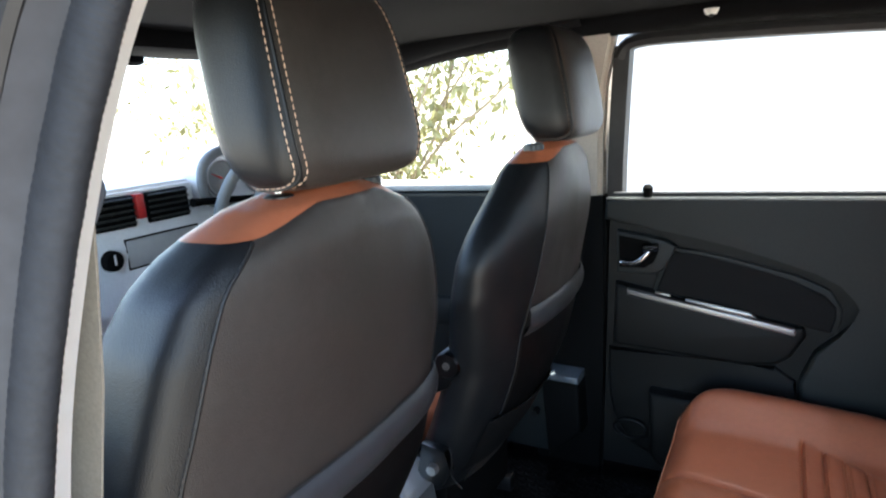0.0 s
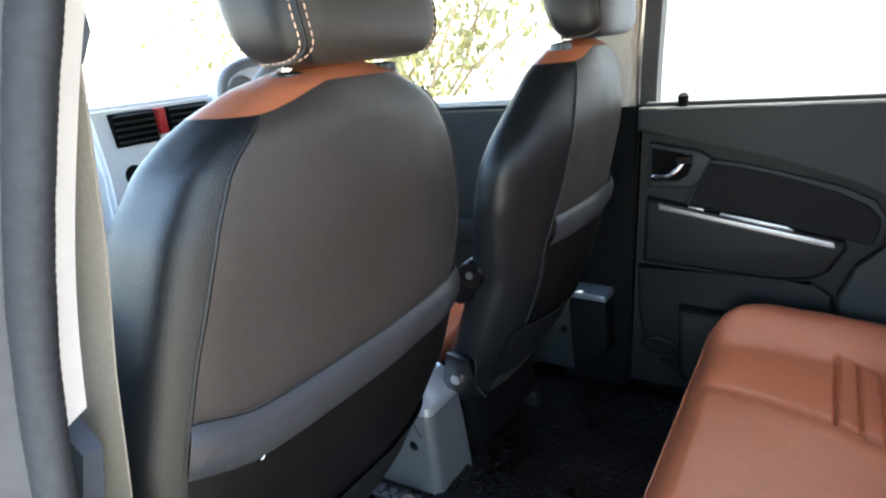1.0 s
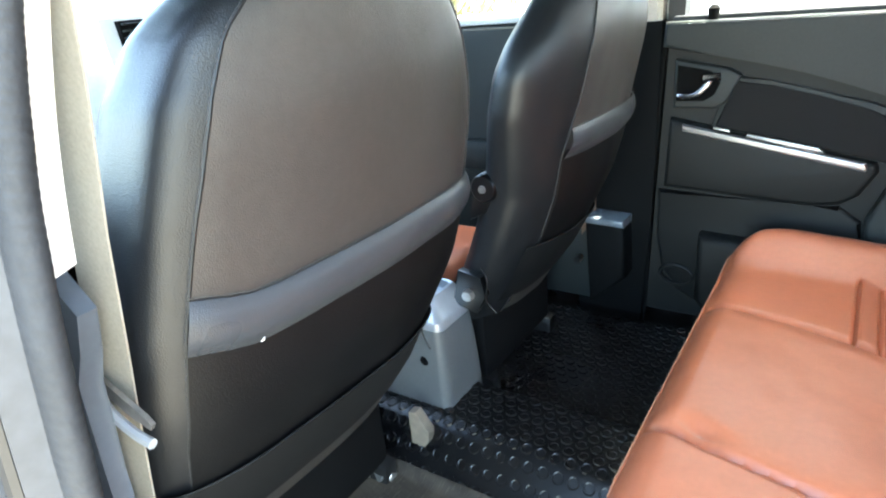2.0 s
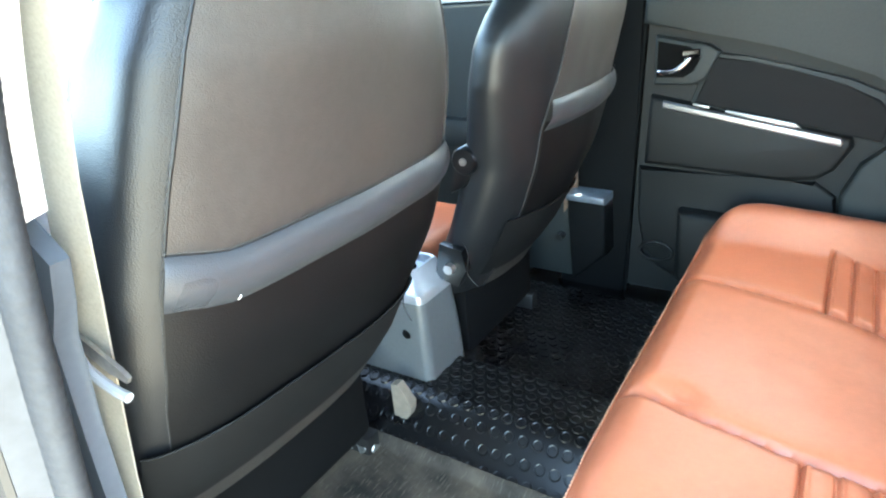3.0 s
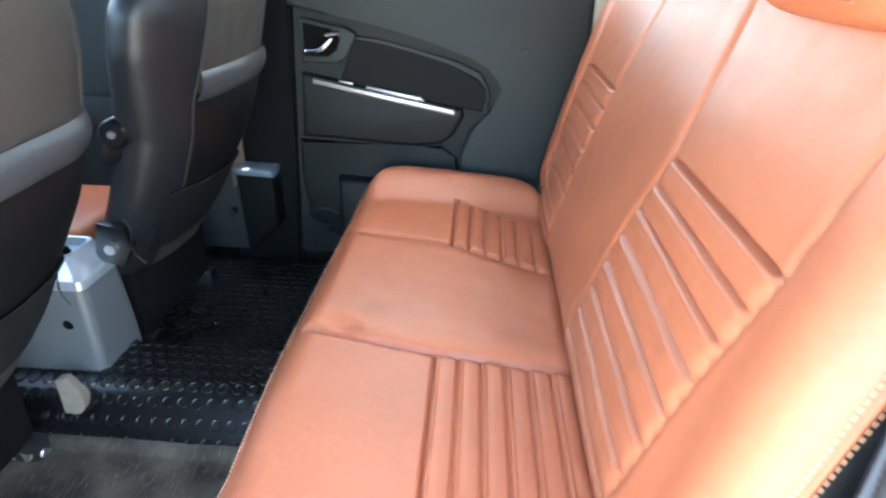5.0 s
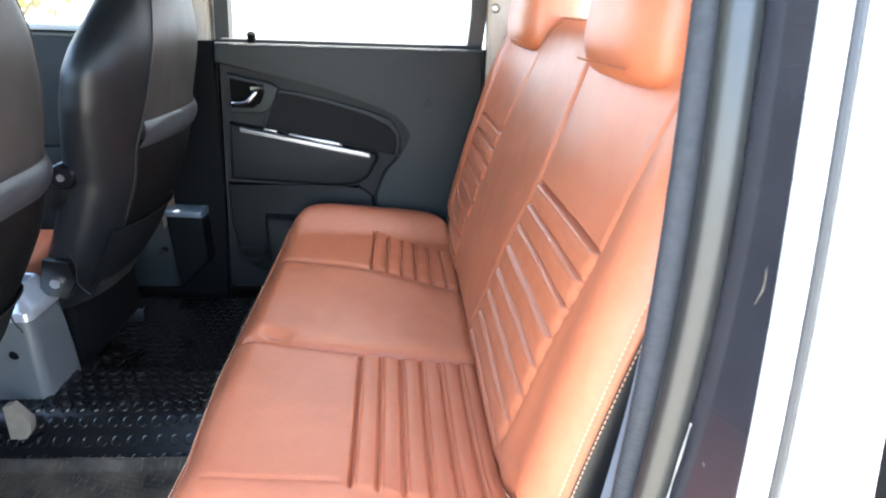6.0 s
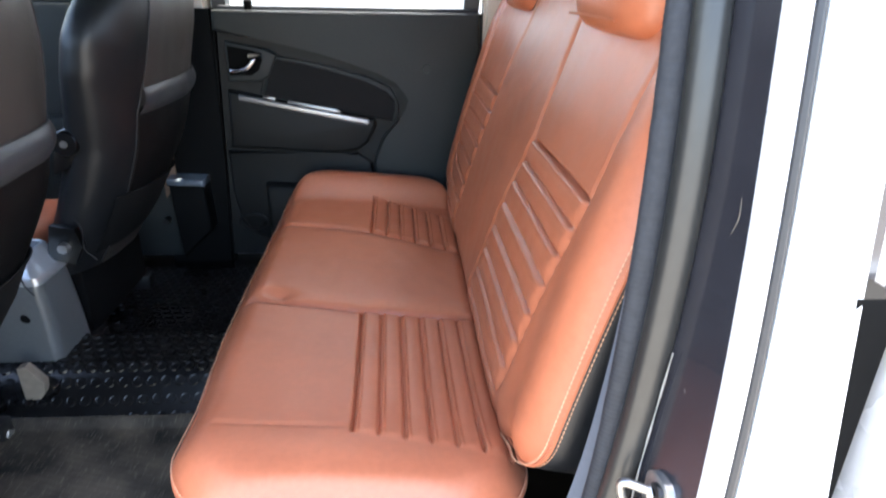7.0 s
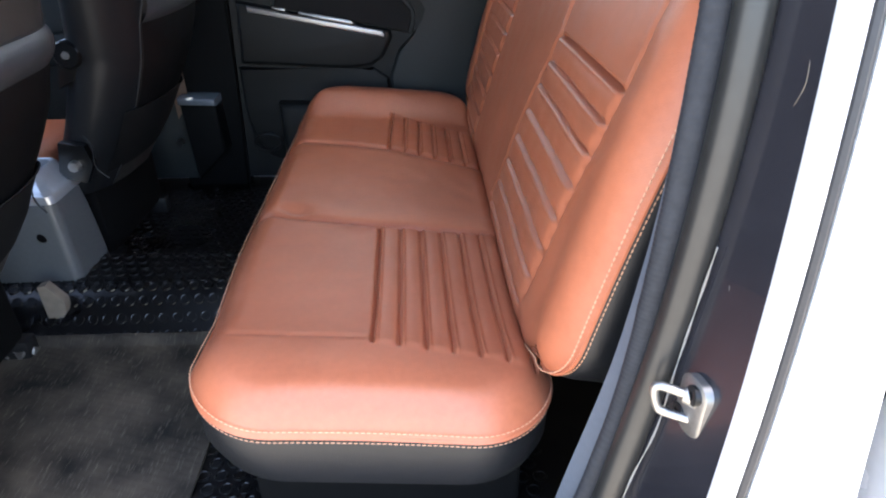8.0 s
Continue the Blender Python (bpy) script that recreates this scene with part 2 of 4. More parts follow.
grid(bm, 40, 40, lambda u, v: (400 * (2 * u - 1) ** 3, 400 * (2 * v - 1) ** 3, 0.0))
structure("ground", bm, EARTH, "pale dry earth ground around the parked truck", "ground")

# added wall, its unseen height keeps sky light off the far windows
bm = bmesh.new()
box(bm, -1.3, 9.0, 4.6, 4.8, 0.0, 7.0)
structure("wall_sky_block", bm, WHITEWALL, "added tall white wall that blocks the far sky", "wall")

FLOOR, TUNNEL = 0.555, 0.645


def floor_z(y):
    t = abs(y - 0.99)
    k = min(1, max(0, (0.185 - t) / 0.120))
    return FLOOR + (TUNNEL - FLOOR) * (k * k * (3 - 2 * k))


bm = bmesh.new()
grid(bm, 90, 160, lambda u, v: (-1.25 + 2.2 * u, 0.17 + 1.6 * v, floor_z(0.17 + 1.6 * v) + 0.002 * noise.noise((u * 9, v * 9, 0))))
r = bmesh.ops.extrude_face_region(bm, geom=bm.faces[:])
bmesh.ops.translate(bm, verts=[v for v in r["geom"] if isinstance(v, bmesh.types.BMVert)], vec=(0, 0, -0.05))
floor = structure("floor", bm, RUBBER, "black studded rubber cab floor with a raised tunnel", "floor")

# coin studs of the rubber floor, lying on its slope
bm = bmesh.new()
for i in range(44):
    for j in range(50):
        x, y = -0.62 + 0.032 * i + (0.016 if j % 2 else 0), 0.26 + 0.0285 * j
        if y > 1.66 or x > 0.72 or (0.26 < y < 0.80 and x < 0.10):
            continue
        dz = (floor_z(y + 0.005) - floor_z(y - 0.005)) / 0.01
        z = floor_z(y) + 0.0022 + 0.002 * noise.noise(((x + 1.25) / 2.2 * 9, (y - 0.17) / 1.6 * 9, 0))
        rings = []
        for rad, up in ((0.0135, -0.003), (0.0122, 0.0008), (0.0100, 0.0008), (0.0084, -0.0004)):
            rings.append([(x + rad * math.cos(t), y + rad * math.sin(t) / math.sqrt(1 + dz * dz), z + up + dz * rad * math.sin(t) / math.sqrt(1 + dz * dz)) for t in [2 * math.pi * k / 10 for k in range(10)]])
        loft(bm, rings)
tagged(part("stud", bm, RUBBER, floor, smooth=False), kind="stuff")


def roof_z(x, y):
    return 1.865 + 0.035 * (1 - ((y - MID) / 0.75) ** 2) - 0.09 * max(0, abs(x + 0.1) - 0.4) ** 2


bm = bmesh.new()
grid(bm, 30, 24, lambda u, v: (-0.95 + 1.95 * u, 0.2 + 1.5 * v, roof_z(-0.95 + 1.95 * u, 0.2 + 1.5 * v)))
r = bmesh.ops.extrude_face_region(bm, geom=bm.faces[:])
bmesh.ops.translate(bm, verts=[v for v in r["geom"] if isinstance(v, bmesh.types.BMVert)], vec=(0, 0, 0.06))
structure("ceiling", bm, HEADLINER, "dark cloth headliner under the cab roof", "ceiling")
bm = bmesh.new()
grid(bm, 30, 24, lambda u, v: (-0.97 + 2.0 * u, 0.17 + 1.56 * v, roof_z(-0.97 + 2.0 * u, 0.17 + 1.56 * v) + 0.066))
r = bmesh.ops.extrude_face_region(bm, geom=bm.faces[:])
bmesh.ops.translate(bm, verts=[v for v in r["geom"] if isinstance(v, bmesh.types.BMVert)], vec=(0, 0, 0.012))
structure("roof", bm, OUTPAINT, "silver painted cab roof", "roof")
# roof rails
for name, y in (("roof_rail_far", 1.69), ("roof_rail_near", 0.235)):
    bm = bmesh.new()
    tube(bm, spline([(-0.9, y, 1.79), (-0.5, y, 1.855), (0.0, y, 1.865), (0.5, y, 1.845), (0.98, y, 1.80)], 24), 0.042, 10)
    structure(name, bm, HEADLINER, "dark cloth-covered roof side rail", "roof rail")

hook = thing("roof_knob", "small round white screw cap on the headliner", "screw cap", (0.21, 1.60, 1.862))
bm = bmesh.new()
bmesh.ops.create_cone(bm, cap_ends=True, segments=20, radius1=0.017, radius2=0.012, depth=0.012, matrix=Matrix.Translation((0.21, 1.62, 1.845)) @ Matrix.Rotation(math.pi, 4, "X"))
part("cap", bm, CREAM, hook)
bm = bmesh.new()
bmesh.ops.create_cone(bm, cap_ends=True, segments=12, radius1=0.005, radius2=0.005, depth=0.006, matrix=Matrix.Translation((0.21, 1.62, 1.837)))
part("screw", bm, DARKSTEEL, hook)

# rear wall with a window opening
bm = bmesh.new()
box(bm, 0.94, 0.99, 0.16, 1.74, 0.45, 1.47)
box(bm, 0.94, 0.99, 0.16, 0.34, 1.47, 1.79)
box(bm, 0.94, 0.99, 1.58, 1.74, 1.47, 1.79)
box(bm, 0.94, 0.99, 0.16, 1.74, 1.79, 1.92)
structure("wall_rear", bm, BEIGE, "beige rear cab wall with a wide window opening", "wall")

# outer skins that close the far side and the nose
bm = bmesh.new()
box(bm, -1.35, 1.0, 1.782, 1.80, 0.42, 1.395)
box(bm, -0.20, -0.04, 1.765, 1.79, 1.39, 1.80)
structure("body_far", bm, OUTPAINT, "silver painted outer side of the cab", "car body")
bm = bmesh.new()
box(bm, -1.40, -1.28, 0.10, 1.80, 0.42, 1.36)
structure("bulkhead", bm, DARK, "dark bulkhead under the dashboard", "bulkhead")

# ---- far side: door with trim ----
door = new("door_1")
door.location = (0.35, 1.75, 0.6)
door.matrix_world = Matrix.Translation((0.35, 1.75, 0.6))
tagged(door, "closed rear door with dark plastic trim and silver strip", "door", "", "structure")
part("door_shell", P([(-0.085, 0.58), (0.80, 0.58), (0.80, 1.40), (-0.05, 1.40)], 1, 1.775, 1.716), SHADETRIM, door)
upper = [(-0.056, 1.402), (0.765, 1.402), (0.775, 1.1), (0.77, 0.80), (0.44, 0.80), (0.425, 0.93), (0.455, 1.01), (0.505, 1.06), (0.543, 1.10), (0.554, 1.135), (0.54, 1.163), (0.50, 1.190), (0.45, 1.217), (0.36, 1.248), (0.267, 1.277), (0.17, 1.30), (0.07, 1.32), (-0.06, 1.343)]
part("upper_pad", P(upper, 1, 1.722, 1.680, 0.012, 4), TRIM, door)
ins = [(0.115, 1.258), (0.20, 1.245), (0.30, 1.222), (0.40, 1.192), (0.47, 1.16), (0.497, 1.13), (0.498, 1.10), (0.488, 1.062), (0.075, 1.142)]
part("insert_surround", P([(x + (0.012 if x > 0.3 else -0.012) * (1 if 0.1 < x else 1), z + 0.012 if z > 1.15 else z - 0.004) for x, z in ins], 1, 1.722, 1.703, 0.006), TRIM, door)
part("insert_pad", P(ins, 1, 1.722, 1.698, 0.008, 3), FABRIC, door, "dark fabric insert")
part("armrest", P([(-0.035, 1.162), (0.43, 1.072), (0.436, 1.05), (0.405, 0.99), (0.37, 0.965), (0.30, 0.955), (-0.045, 0.975)], 1, 1.722, 1.686, 0.014, 3), SHADETRIM, door)
part("trim_strip", P([(0.0, 1.150), (0.408, 1.073), (0.414, 1.062), (0.410, 1.053), (0.0, 1.132)], 1, 1.69, 1.675, 0.005, 3), SILVERTRIM, door, "satin silver strip")
part("switch_bezel", P([(0.155, 1.132), (0.31, 1.104), (0.325, 1.092), (0.30, 1.094), (0.15, 1.123)], 1, 1.69, 1.679, 0.003), SILVERTRIM, door)
part("switch", P([(0.075, 1.146), (0.115, 1.139), (0.115, 1.133), (0.075, 1.140)], 1, 1.69, 1.679, 0.002), SILVERTRIM, door)
cup = [(-0.03, 1.312), (0.10, 1.287), (0.128, 1.27), (0.10, 1.205), (0.07, 1.188), (-0.03, 1.188)]
part("handle_surround", P(cup, 1, 1.722, 1.694, 0.008, 3), TRIM, door)
part("handle_cup", P([(-0.022, 1.298), (0.055, 1.284), (0.085, 1.262), (0.07, 1.225), (0.045, 1.208), (-0.022, 1.208)], 1, 1.70, 1.692), DARK, door)
hb = T(spline([(-0.020, 1.686, 1.225), (0.0, 1.676, 1.222), (0.03, 1.672, 1.228), (0.052, 1.672, 1.248), (0.062, 1.676, 1.262)], 14), [0.004] + [0.0075] * 12 + [0.006], 10)
tube(hb, [(0.045, 1.676, 1.266), (0.085, 1.678, 1.270)], [0.012, 0.010], 8)
part("door_handle", hb, CHROME, door, "chrome pull handle")
part("lower_panel", P([(-0.062, 0.962), (0.30, 0.945), (0.37, 0.955), (0.42, 0.92), (0.43, 0.79), (0.60, 0.78), (0.61, 0.62), (0.08, 0.62), (0.0, 0.66), (-0.045, 0.73), (-0.062, 0.82)], 1, 1.722, 1.705, 0.010, 3), SHADETRIM, door)
part("map_pocket", P([(0.06, 0.855), (0.44, 0.835), (0.45, 0.62), (0.09, 0.62), (0.06, 0.66)], 1, 1.71, 1.655, 0.02, 3), SHADETRIM, door)
part("speaker_ring", T([(0.0 + 0.045 * math.cos(t) , 1.70, 0.71 + 0.028 * math.sin(t)) for t in [2 * math.pi * k / 20 for k in range(20)]], 0.006, 8, closed=True), SHADETRIM, door)
part("screw_cap", T([(0.60, 1.685, 1.235), (0.60, 1.676, 1.235)], [0.016, 0.013], 16), TRIM, door)
lp = T([(0.052, 1.708, 1.385), (0.052, 1.708, 1.405), (0.052, 1.708, 1.428), (0.052, 1.708, 1.436)], [0.010, 0.012, 0.014, 0.007], 14)
part("lock_pin", lp, DARK, door)
part("belt_seal", B(-0.045, 0.76, 1.714, 1.735, 1.398, 1.414, r=0.004), SEAL, door)
fr = bmesh.new()
loft(fr, [[(x - 0.028, y - 0.018, z), (x + 0.014, y - 0.018, z), (x + 0.018, y + 0.02, z), (x - 0.03, y + 0.02, z)] for x, y, z in ((-0.035, 1.745, 1.385), (-0.03, 1.743, 1.50), (-0.018, 1.735, 1.66), (-0.004, 1.722, 1.80))])
loft(fr, [[(x - 0.018, y - 0.018, z), (x + 0.03, y - 0.018, z), (x + 0.03, y + 0.02, z), (x - 0.018, y + 0.02, z)] for x, y, z in ((0.735, 1.745, 1.385), (0.745, 1.743, 1.50), (0.745, 1.735, 1.66), (0.735, 1.722, 1.80))])
tube(fr, spline([(-0.02, 1.722, 1.77), (0.02, 1.718, 1.808), (0.2, 1.716, 1.806), (0.5, 1.716, 1.79), (0.72, 1.718, 1.77)], 20), 0.020, 8)
part("window_frame", fr, FRAME, door, "black window frame")
pane = part("pane", P([(-0.03, 1.405), (0.735, 1.405), (0.72, 1.78), (-0.0, 1.79)], 1, 1.752, 1.748), GLASS, door)
pane.visible_shadow = False


# ---- pillars ----
def pillar(name, pts, w, d, material, label, bevel=0.012):
    bm = bmesh.new()
    loft(bm, [[(x - w / 2, y - d / 2, z), (x + w / 2, y - d / 2, z), (x + w / 2, y + d / 2, z), (x - w / 2, y + d / 2, z)] for x, y, z in pts])
    bmesh.ops.bevel(bm, geom=[e for e in bm.edges if abs((e.verts[0].co - e.verts[1].co).normalized().z) > 0.7], offset=bevel, segments=3, affect="EDGES")
    return structure(name, bm, material, label, "pillar")


pillar("pillar_b_far_upper", [(-0.135, 1.745, 1.40), (-0.13, 1.74, 1.55), (-0.115, 1.72, 1.70), (-0.08, 1.70, 1.84), (-0.06, 1.68, 1.88)], 0.12, 0.06, BEIGE, "beige upper trim of the door pillar")
pillar("pillar_b_far_lower", [(-0.195, 1.738, 0.54), (-0.185, 1.738, 0.9), (-0.165, 1.740, 1.405)], 0.215, 0.06, SHADEPILLAR, "lower trim of the door pillar, darkened as shade")
pillar("pillar_c_far", [(0.845, 1.735, 0.6), (0.845, 1.735, 1.40), (0.84, 1.72, 1.6), (0.825, 1.69, 1.87)], 0.13, 0.08, BEIGE, "beige rear corner pillar trim")
anchor = thing("belt_anchor", "small chrome seat belt anchor bolt on the rear pillar", "belt anchor", (0.80, 1.68, 1.52))
part("bolt", T([(0.80, 1.705, 1.525), (0.795, 1.68, 1.525), (0.793, 1.672, 1.525)], [0.016, 0.014, 0.007], 12), STEEL, anchor)

# buckle housing low on the far pillar, with its belt
housing = thing("belt_housing", "glossy black seat belt reel cover on the lower pillar", "belt cover", (-0.19, 1.69, 0.75))
part("cover", P([(-0.25, 0.868), (-0.135, 0.868), (-0.128, 0.70), (-0.235, 0.60)], 1, 1.71, 1.635, 0.012, 3), SHADEPILLAR, housing)
part("cover_cap", P([(-0.252, 0.884), (-0.134, 0.880), (-0.133, 0.858), (-0.252, 0.862)], 1, 1.71, 1.629, 0.008, 3), GLOSSGREY, housing, "glossy grey cap")
part("webbing", P([(-0.285, 1.36), (-0.24, 1.36), (-0.235, 0.86), (-0.28, 0.80)], 1, 1.692, 1.688), WEBBROWN, housing, "brown belt webbing")
part("anchor_bolt", T([(-0.285, 1.69, 0.725), (-0.285, 1.66, 0.725)], 0.011, 12), DARKSTEEL, housing)

# front far door with window
bm = bmesh.new()
box(bm, -1.15, -0.24, 1.70, 1.775, 0.58, 1.42, r=0.012)
box(bm, -1.10, -0.26, 1.67, 1.72, 0.98, 1.08, r=0.02)
structure("door_2", bm, TRIM, "closed front door with dark trim under its window", "door")
bm = bmesh.new()
box(bm, -1.15, -0.22, 1.705, 1.79, 1.421, 1.450, r=0.01)
structure("window_sill_2", bm, DASH, "pale grey window ledge of the front door", "ledge")
bm = bmesh.new()
tube(bm, spline([(-1.30, 1.73, 1.40), (-1.0, 1.70, 1.67), (-0.80, 1.675, 1.80), (-0.60, 1.66, 1.852), (-0.35, 1.66, 1.878), (-0.1, 1.66, 1.885)], 30), 0.033, 10)
structure("pillar_a_far", bm, HEADLINER, "dark windscreen pillar and roof rail", "pillar")
bm = bmesh.new()
tube(bm, spline([(-1.30, 0.20, 1.40), (-1.0, 0.22, 1.66), (-0.80, 0.25, 1.785), (-0.60, 0.26, 1.83), (-0.3, 0.26, 1.86)], 30), 0.03, 10)
structure("pillar_a_near", bm, HEADLINER, "dark windscreen pillar on the passenger side", "pillar")
bm = bmesh.new()
box(bm, -1.0, -0.84, 0.25, 1.67, 1.845, 1.90, r=0.02)
structure("header_rail", bm, HEADLINER, "dark windscreen header", "header")

# ---- dashboard ----
dash = thing("dashboard", "pale silver-grey dashboard with black vents", "dashboard", (-1.1, MID, 1.0))
bm = bmesh.new()
prof = [(-1.34, 1.36), (-1.30, 1.52), (-1.18, 1.565), (-1.07, 1.56), (-1.03, 1.53), (-1.0, 1.40), (-1.02, 1.22), (-1.08, 1.02), (-1.30, 1.0)]
prism(bm, prof, 1, 0.22, 1.70)
part("dash_body", bm, DASH, dash)
bm = bmesh.new()
prism(bm, [(-1.05, 1.555), (-1.005, 1.545), (-0.985, 1.40), (-0.995, 1.25), (-1.06, 1.25)], 1, 0.775, 1.115, 0.0)
bmesh.ops.bevel(bm, geom=bm.edges[:], offset=0.008, segments=2, affect="EDGES")
part("control_panel", bm, DASH, dash)


def stack_box(y0, y1, z0, z1, proud, r=0.003):
    x = -0.988 - 0.05 * max(0, (z0 + z1) / 2 - 1.47)
    return B(x - 0.03, x + proud, y0, y1, z0, z1, r=r)


for y0, y1 in ((0.818, 0.925), (0.960, 1.080)):
    vent = part("vent", stack_box(y0, y1, 1.455, 1.53, 0.004), DARK, dash, "black slatted air vent")
    for k in range(5):
        z = 1.463 + 0.0145 * k
        part("slat", B(-0.992, -0.976, y0 + 0.004, y1 - 0.004, z, z + 0.004, r=0.001), TRIM, vent)
part("hazard_button", stack_box(0.931, 0.953, 1.470, 1.530, 0.007), RED, dash, "red hazard button")
part("stack_lid", stack_box(0.887, 1.095, 1.358, 1.425, 0.005, 0.004), GREYPANEL, dash, "grey storage lid")
part("lid_joint", stack_box(0.884, 1.098, 1.354, 1.429, 0.002, 0.002), DARK, dash)
part("knob", T([(-1.0, 0.842, 1.388), (-0.972, 0.842, 1.388), (-0.968, 0.842, 1.388)], [0.026, 0.024, 0.02], 20), DARK, dash)
part("knob_mark", B(-0.969, -0.966, 0.840, 0.844, 1.380, 1.403), CREAM, dash)
cluster = [(1.325 + 0.20 * math.copysign(abs(math.cos(t)) ** 0.7, math.cos(t)), 1.535 + 0.085 * math.copysign(abs(math.sin(t)) ** 0.7, math.sin(t))) for t in [2 * math.pi * k / 48 for k in range(48)]]
part("instrument_face", P(cluster, 0, -1.06, -0.992), DASH, dash, "pale instrument face")
part("instrument_bezel", T([(-0.985 + 0.02 * (z - 1.45) * 4, y, z) for y, z in cluster], 0.014, 10, closed=True), DASHTOP, dash, "dark grey instrument surround")
for dy in (1.20, 1.33, 1.45):
    dial = part("dial", T([(-0.993, dy, 1.535), (-0.988, dy, 1.535)], [0.05, 0.05], 32), DASHTOP, dash, "round instrument dial")
    part("dial_ring", T([(-0.986, dy + 0.05 * math.cos(t), 1.535 + 0.05 * math.sin(t)) for t in [2 * math.pi * k / 40 for k in range(40)]], 0.004, 6, closed=True), SILVERTRIM, dial)
    part("needle", T([(-0.985, dy, 1.535), (-0.985, dy - 0.035, 1.55)], [0.003, 0.001], 6), RED, dial)
part("parcel_shelf", B(-1.02, -0.96, 0.25, 0.78, 1.20, 1.24, r=0.01), DASHTOP, dash)

wheel = thing("steering_wheel", "grey steering wheel with silver spokes", "steering wheel", (-0.88, 1.275, 1.48))
wm = Matrix.Translation((-0.88, 1.275, 1.475)) @ Matrix.Rotation(radians(-62), 4, "Y")
part("rim", T([wm @ Vector((0.185 * math.cos(t), 0.185 * math.sin(t), 0)) for t in [2 * math.pi * k / 48 for k in range(48)]], 0.015, 10, closed=True), DASHTOP, wheel)
part("hub", box(bmesh.new(), -0.06, 0.06, -0.06, 0.06, -0.025, 0.02, r=0.015, m=wm), DASHTOP, wheel)
for a in (200, 340, 90):
    c, s2 = math.cos(radians(a)), math.sin(radians(a))
    part("spoke", T([wm @ Vector((0.05 * c, 0.05 * s2, 0)), wm @ Vector((0.18 * c, 0.18 * s2, 0))], 0.014, 8), SILVERTRIM, wheel)
part("column", T([wm @ Vector((0, 0, -0.02)), wm @ Vector((0, 0, -0.20))], 0.03, 12), DARK, wheel)
part("stalk", T([(-0.95, 1.28, 1.47), (-0.96, 1.10, 1.485), (-0.96, 1.07, 1.487)], [0.008, 0.01, 0.012], 10), DARK, wheel)

mirror = thing("rear_view_mirror", "dark rear view mirror under the windscreen header", "mirror", (-0.965, 0.90, 1.83))
part("mirror_body", B(-0.985, -0.95, 0.80, 1.00, 1.825, 1.875, r=0.012, seg=3), DARK, mirror)
part("mirror_stem", T([(-0.965, 0.90, 1.85), (-0.965, 0.90, 1.89)], 0.01, 8), DARK, mirror)

# ---- rear bench ----
bench = thing("rear_bench", "tan leatherette rear bench with ribbed panels and black sides", "bench seat", (0.42, MID, FLOOR))
BX0, BX1, BY0, BY1, BR = 0.174, 0.70, 0.250, 1.665, 0.13
SEAM_N, SEAM_F = 0.785, 1.175
RIBS = [0.432, 0.475, 0.515, 0.554, 0.592, 0.630]


def near_seam(x):
    return lerp([(0.17, 0.842), (0.28, 0.815), (0.424, 0.790), (0.53, 0.785), (0.66, 0.790)], x)


def far_seam(x):
    return lerp([(0.17, 1.270), (0.30, 1.255), (0.43, 1.225), (0.536, 1.185), (0.66, 1.150)], x)


def rib_front(x):
    return lerp([(0.40, 0.395), (0.52, 0.374), (0.66, 0.352)], x)


def rib_end(x):
    return 1.50 - 0.45 * (x - 0.43)


def tilt(x):
    return -0.085 * (x - 0.20)



def smooth(t):
    t = min(1, max(0, t))
    return t * t * (3 - 2 * t)


def warp(x, y):
    return x - 0.020 * smooth((y - 0.36) / 0.4) * max(0.0, (0.45 - x) / 0.28)


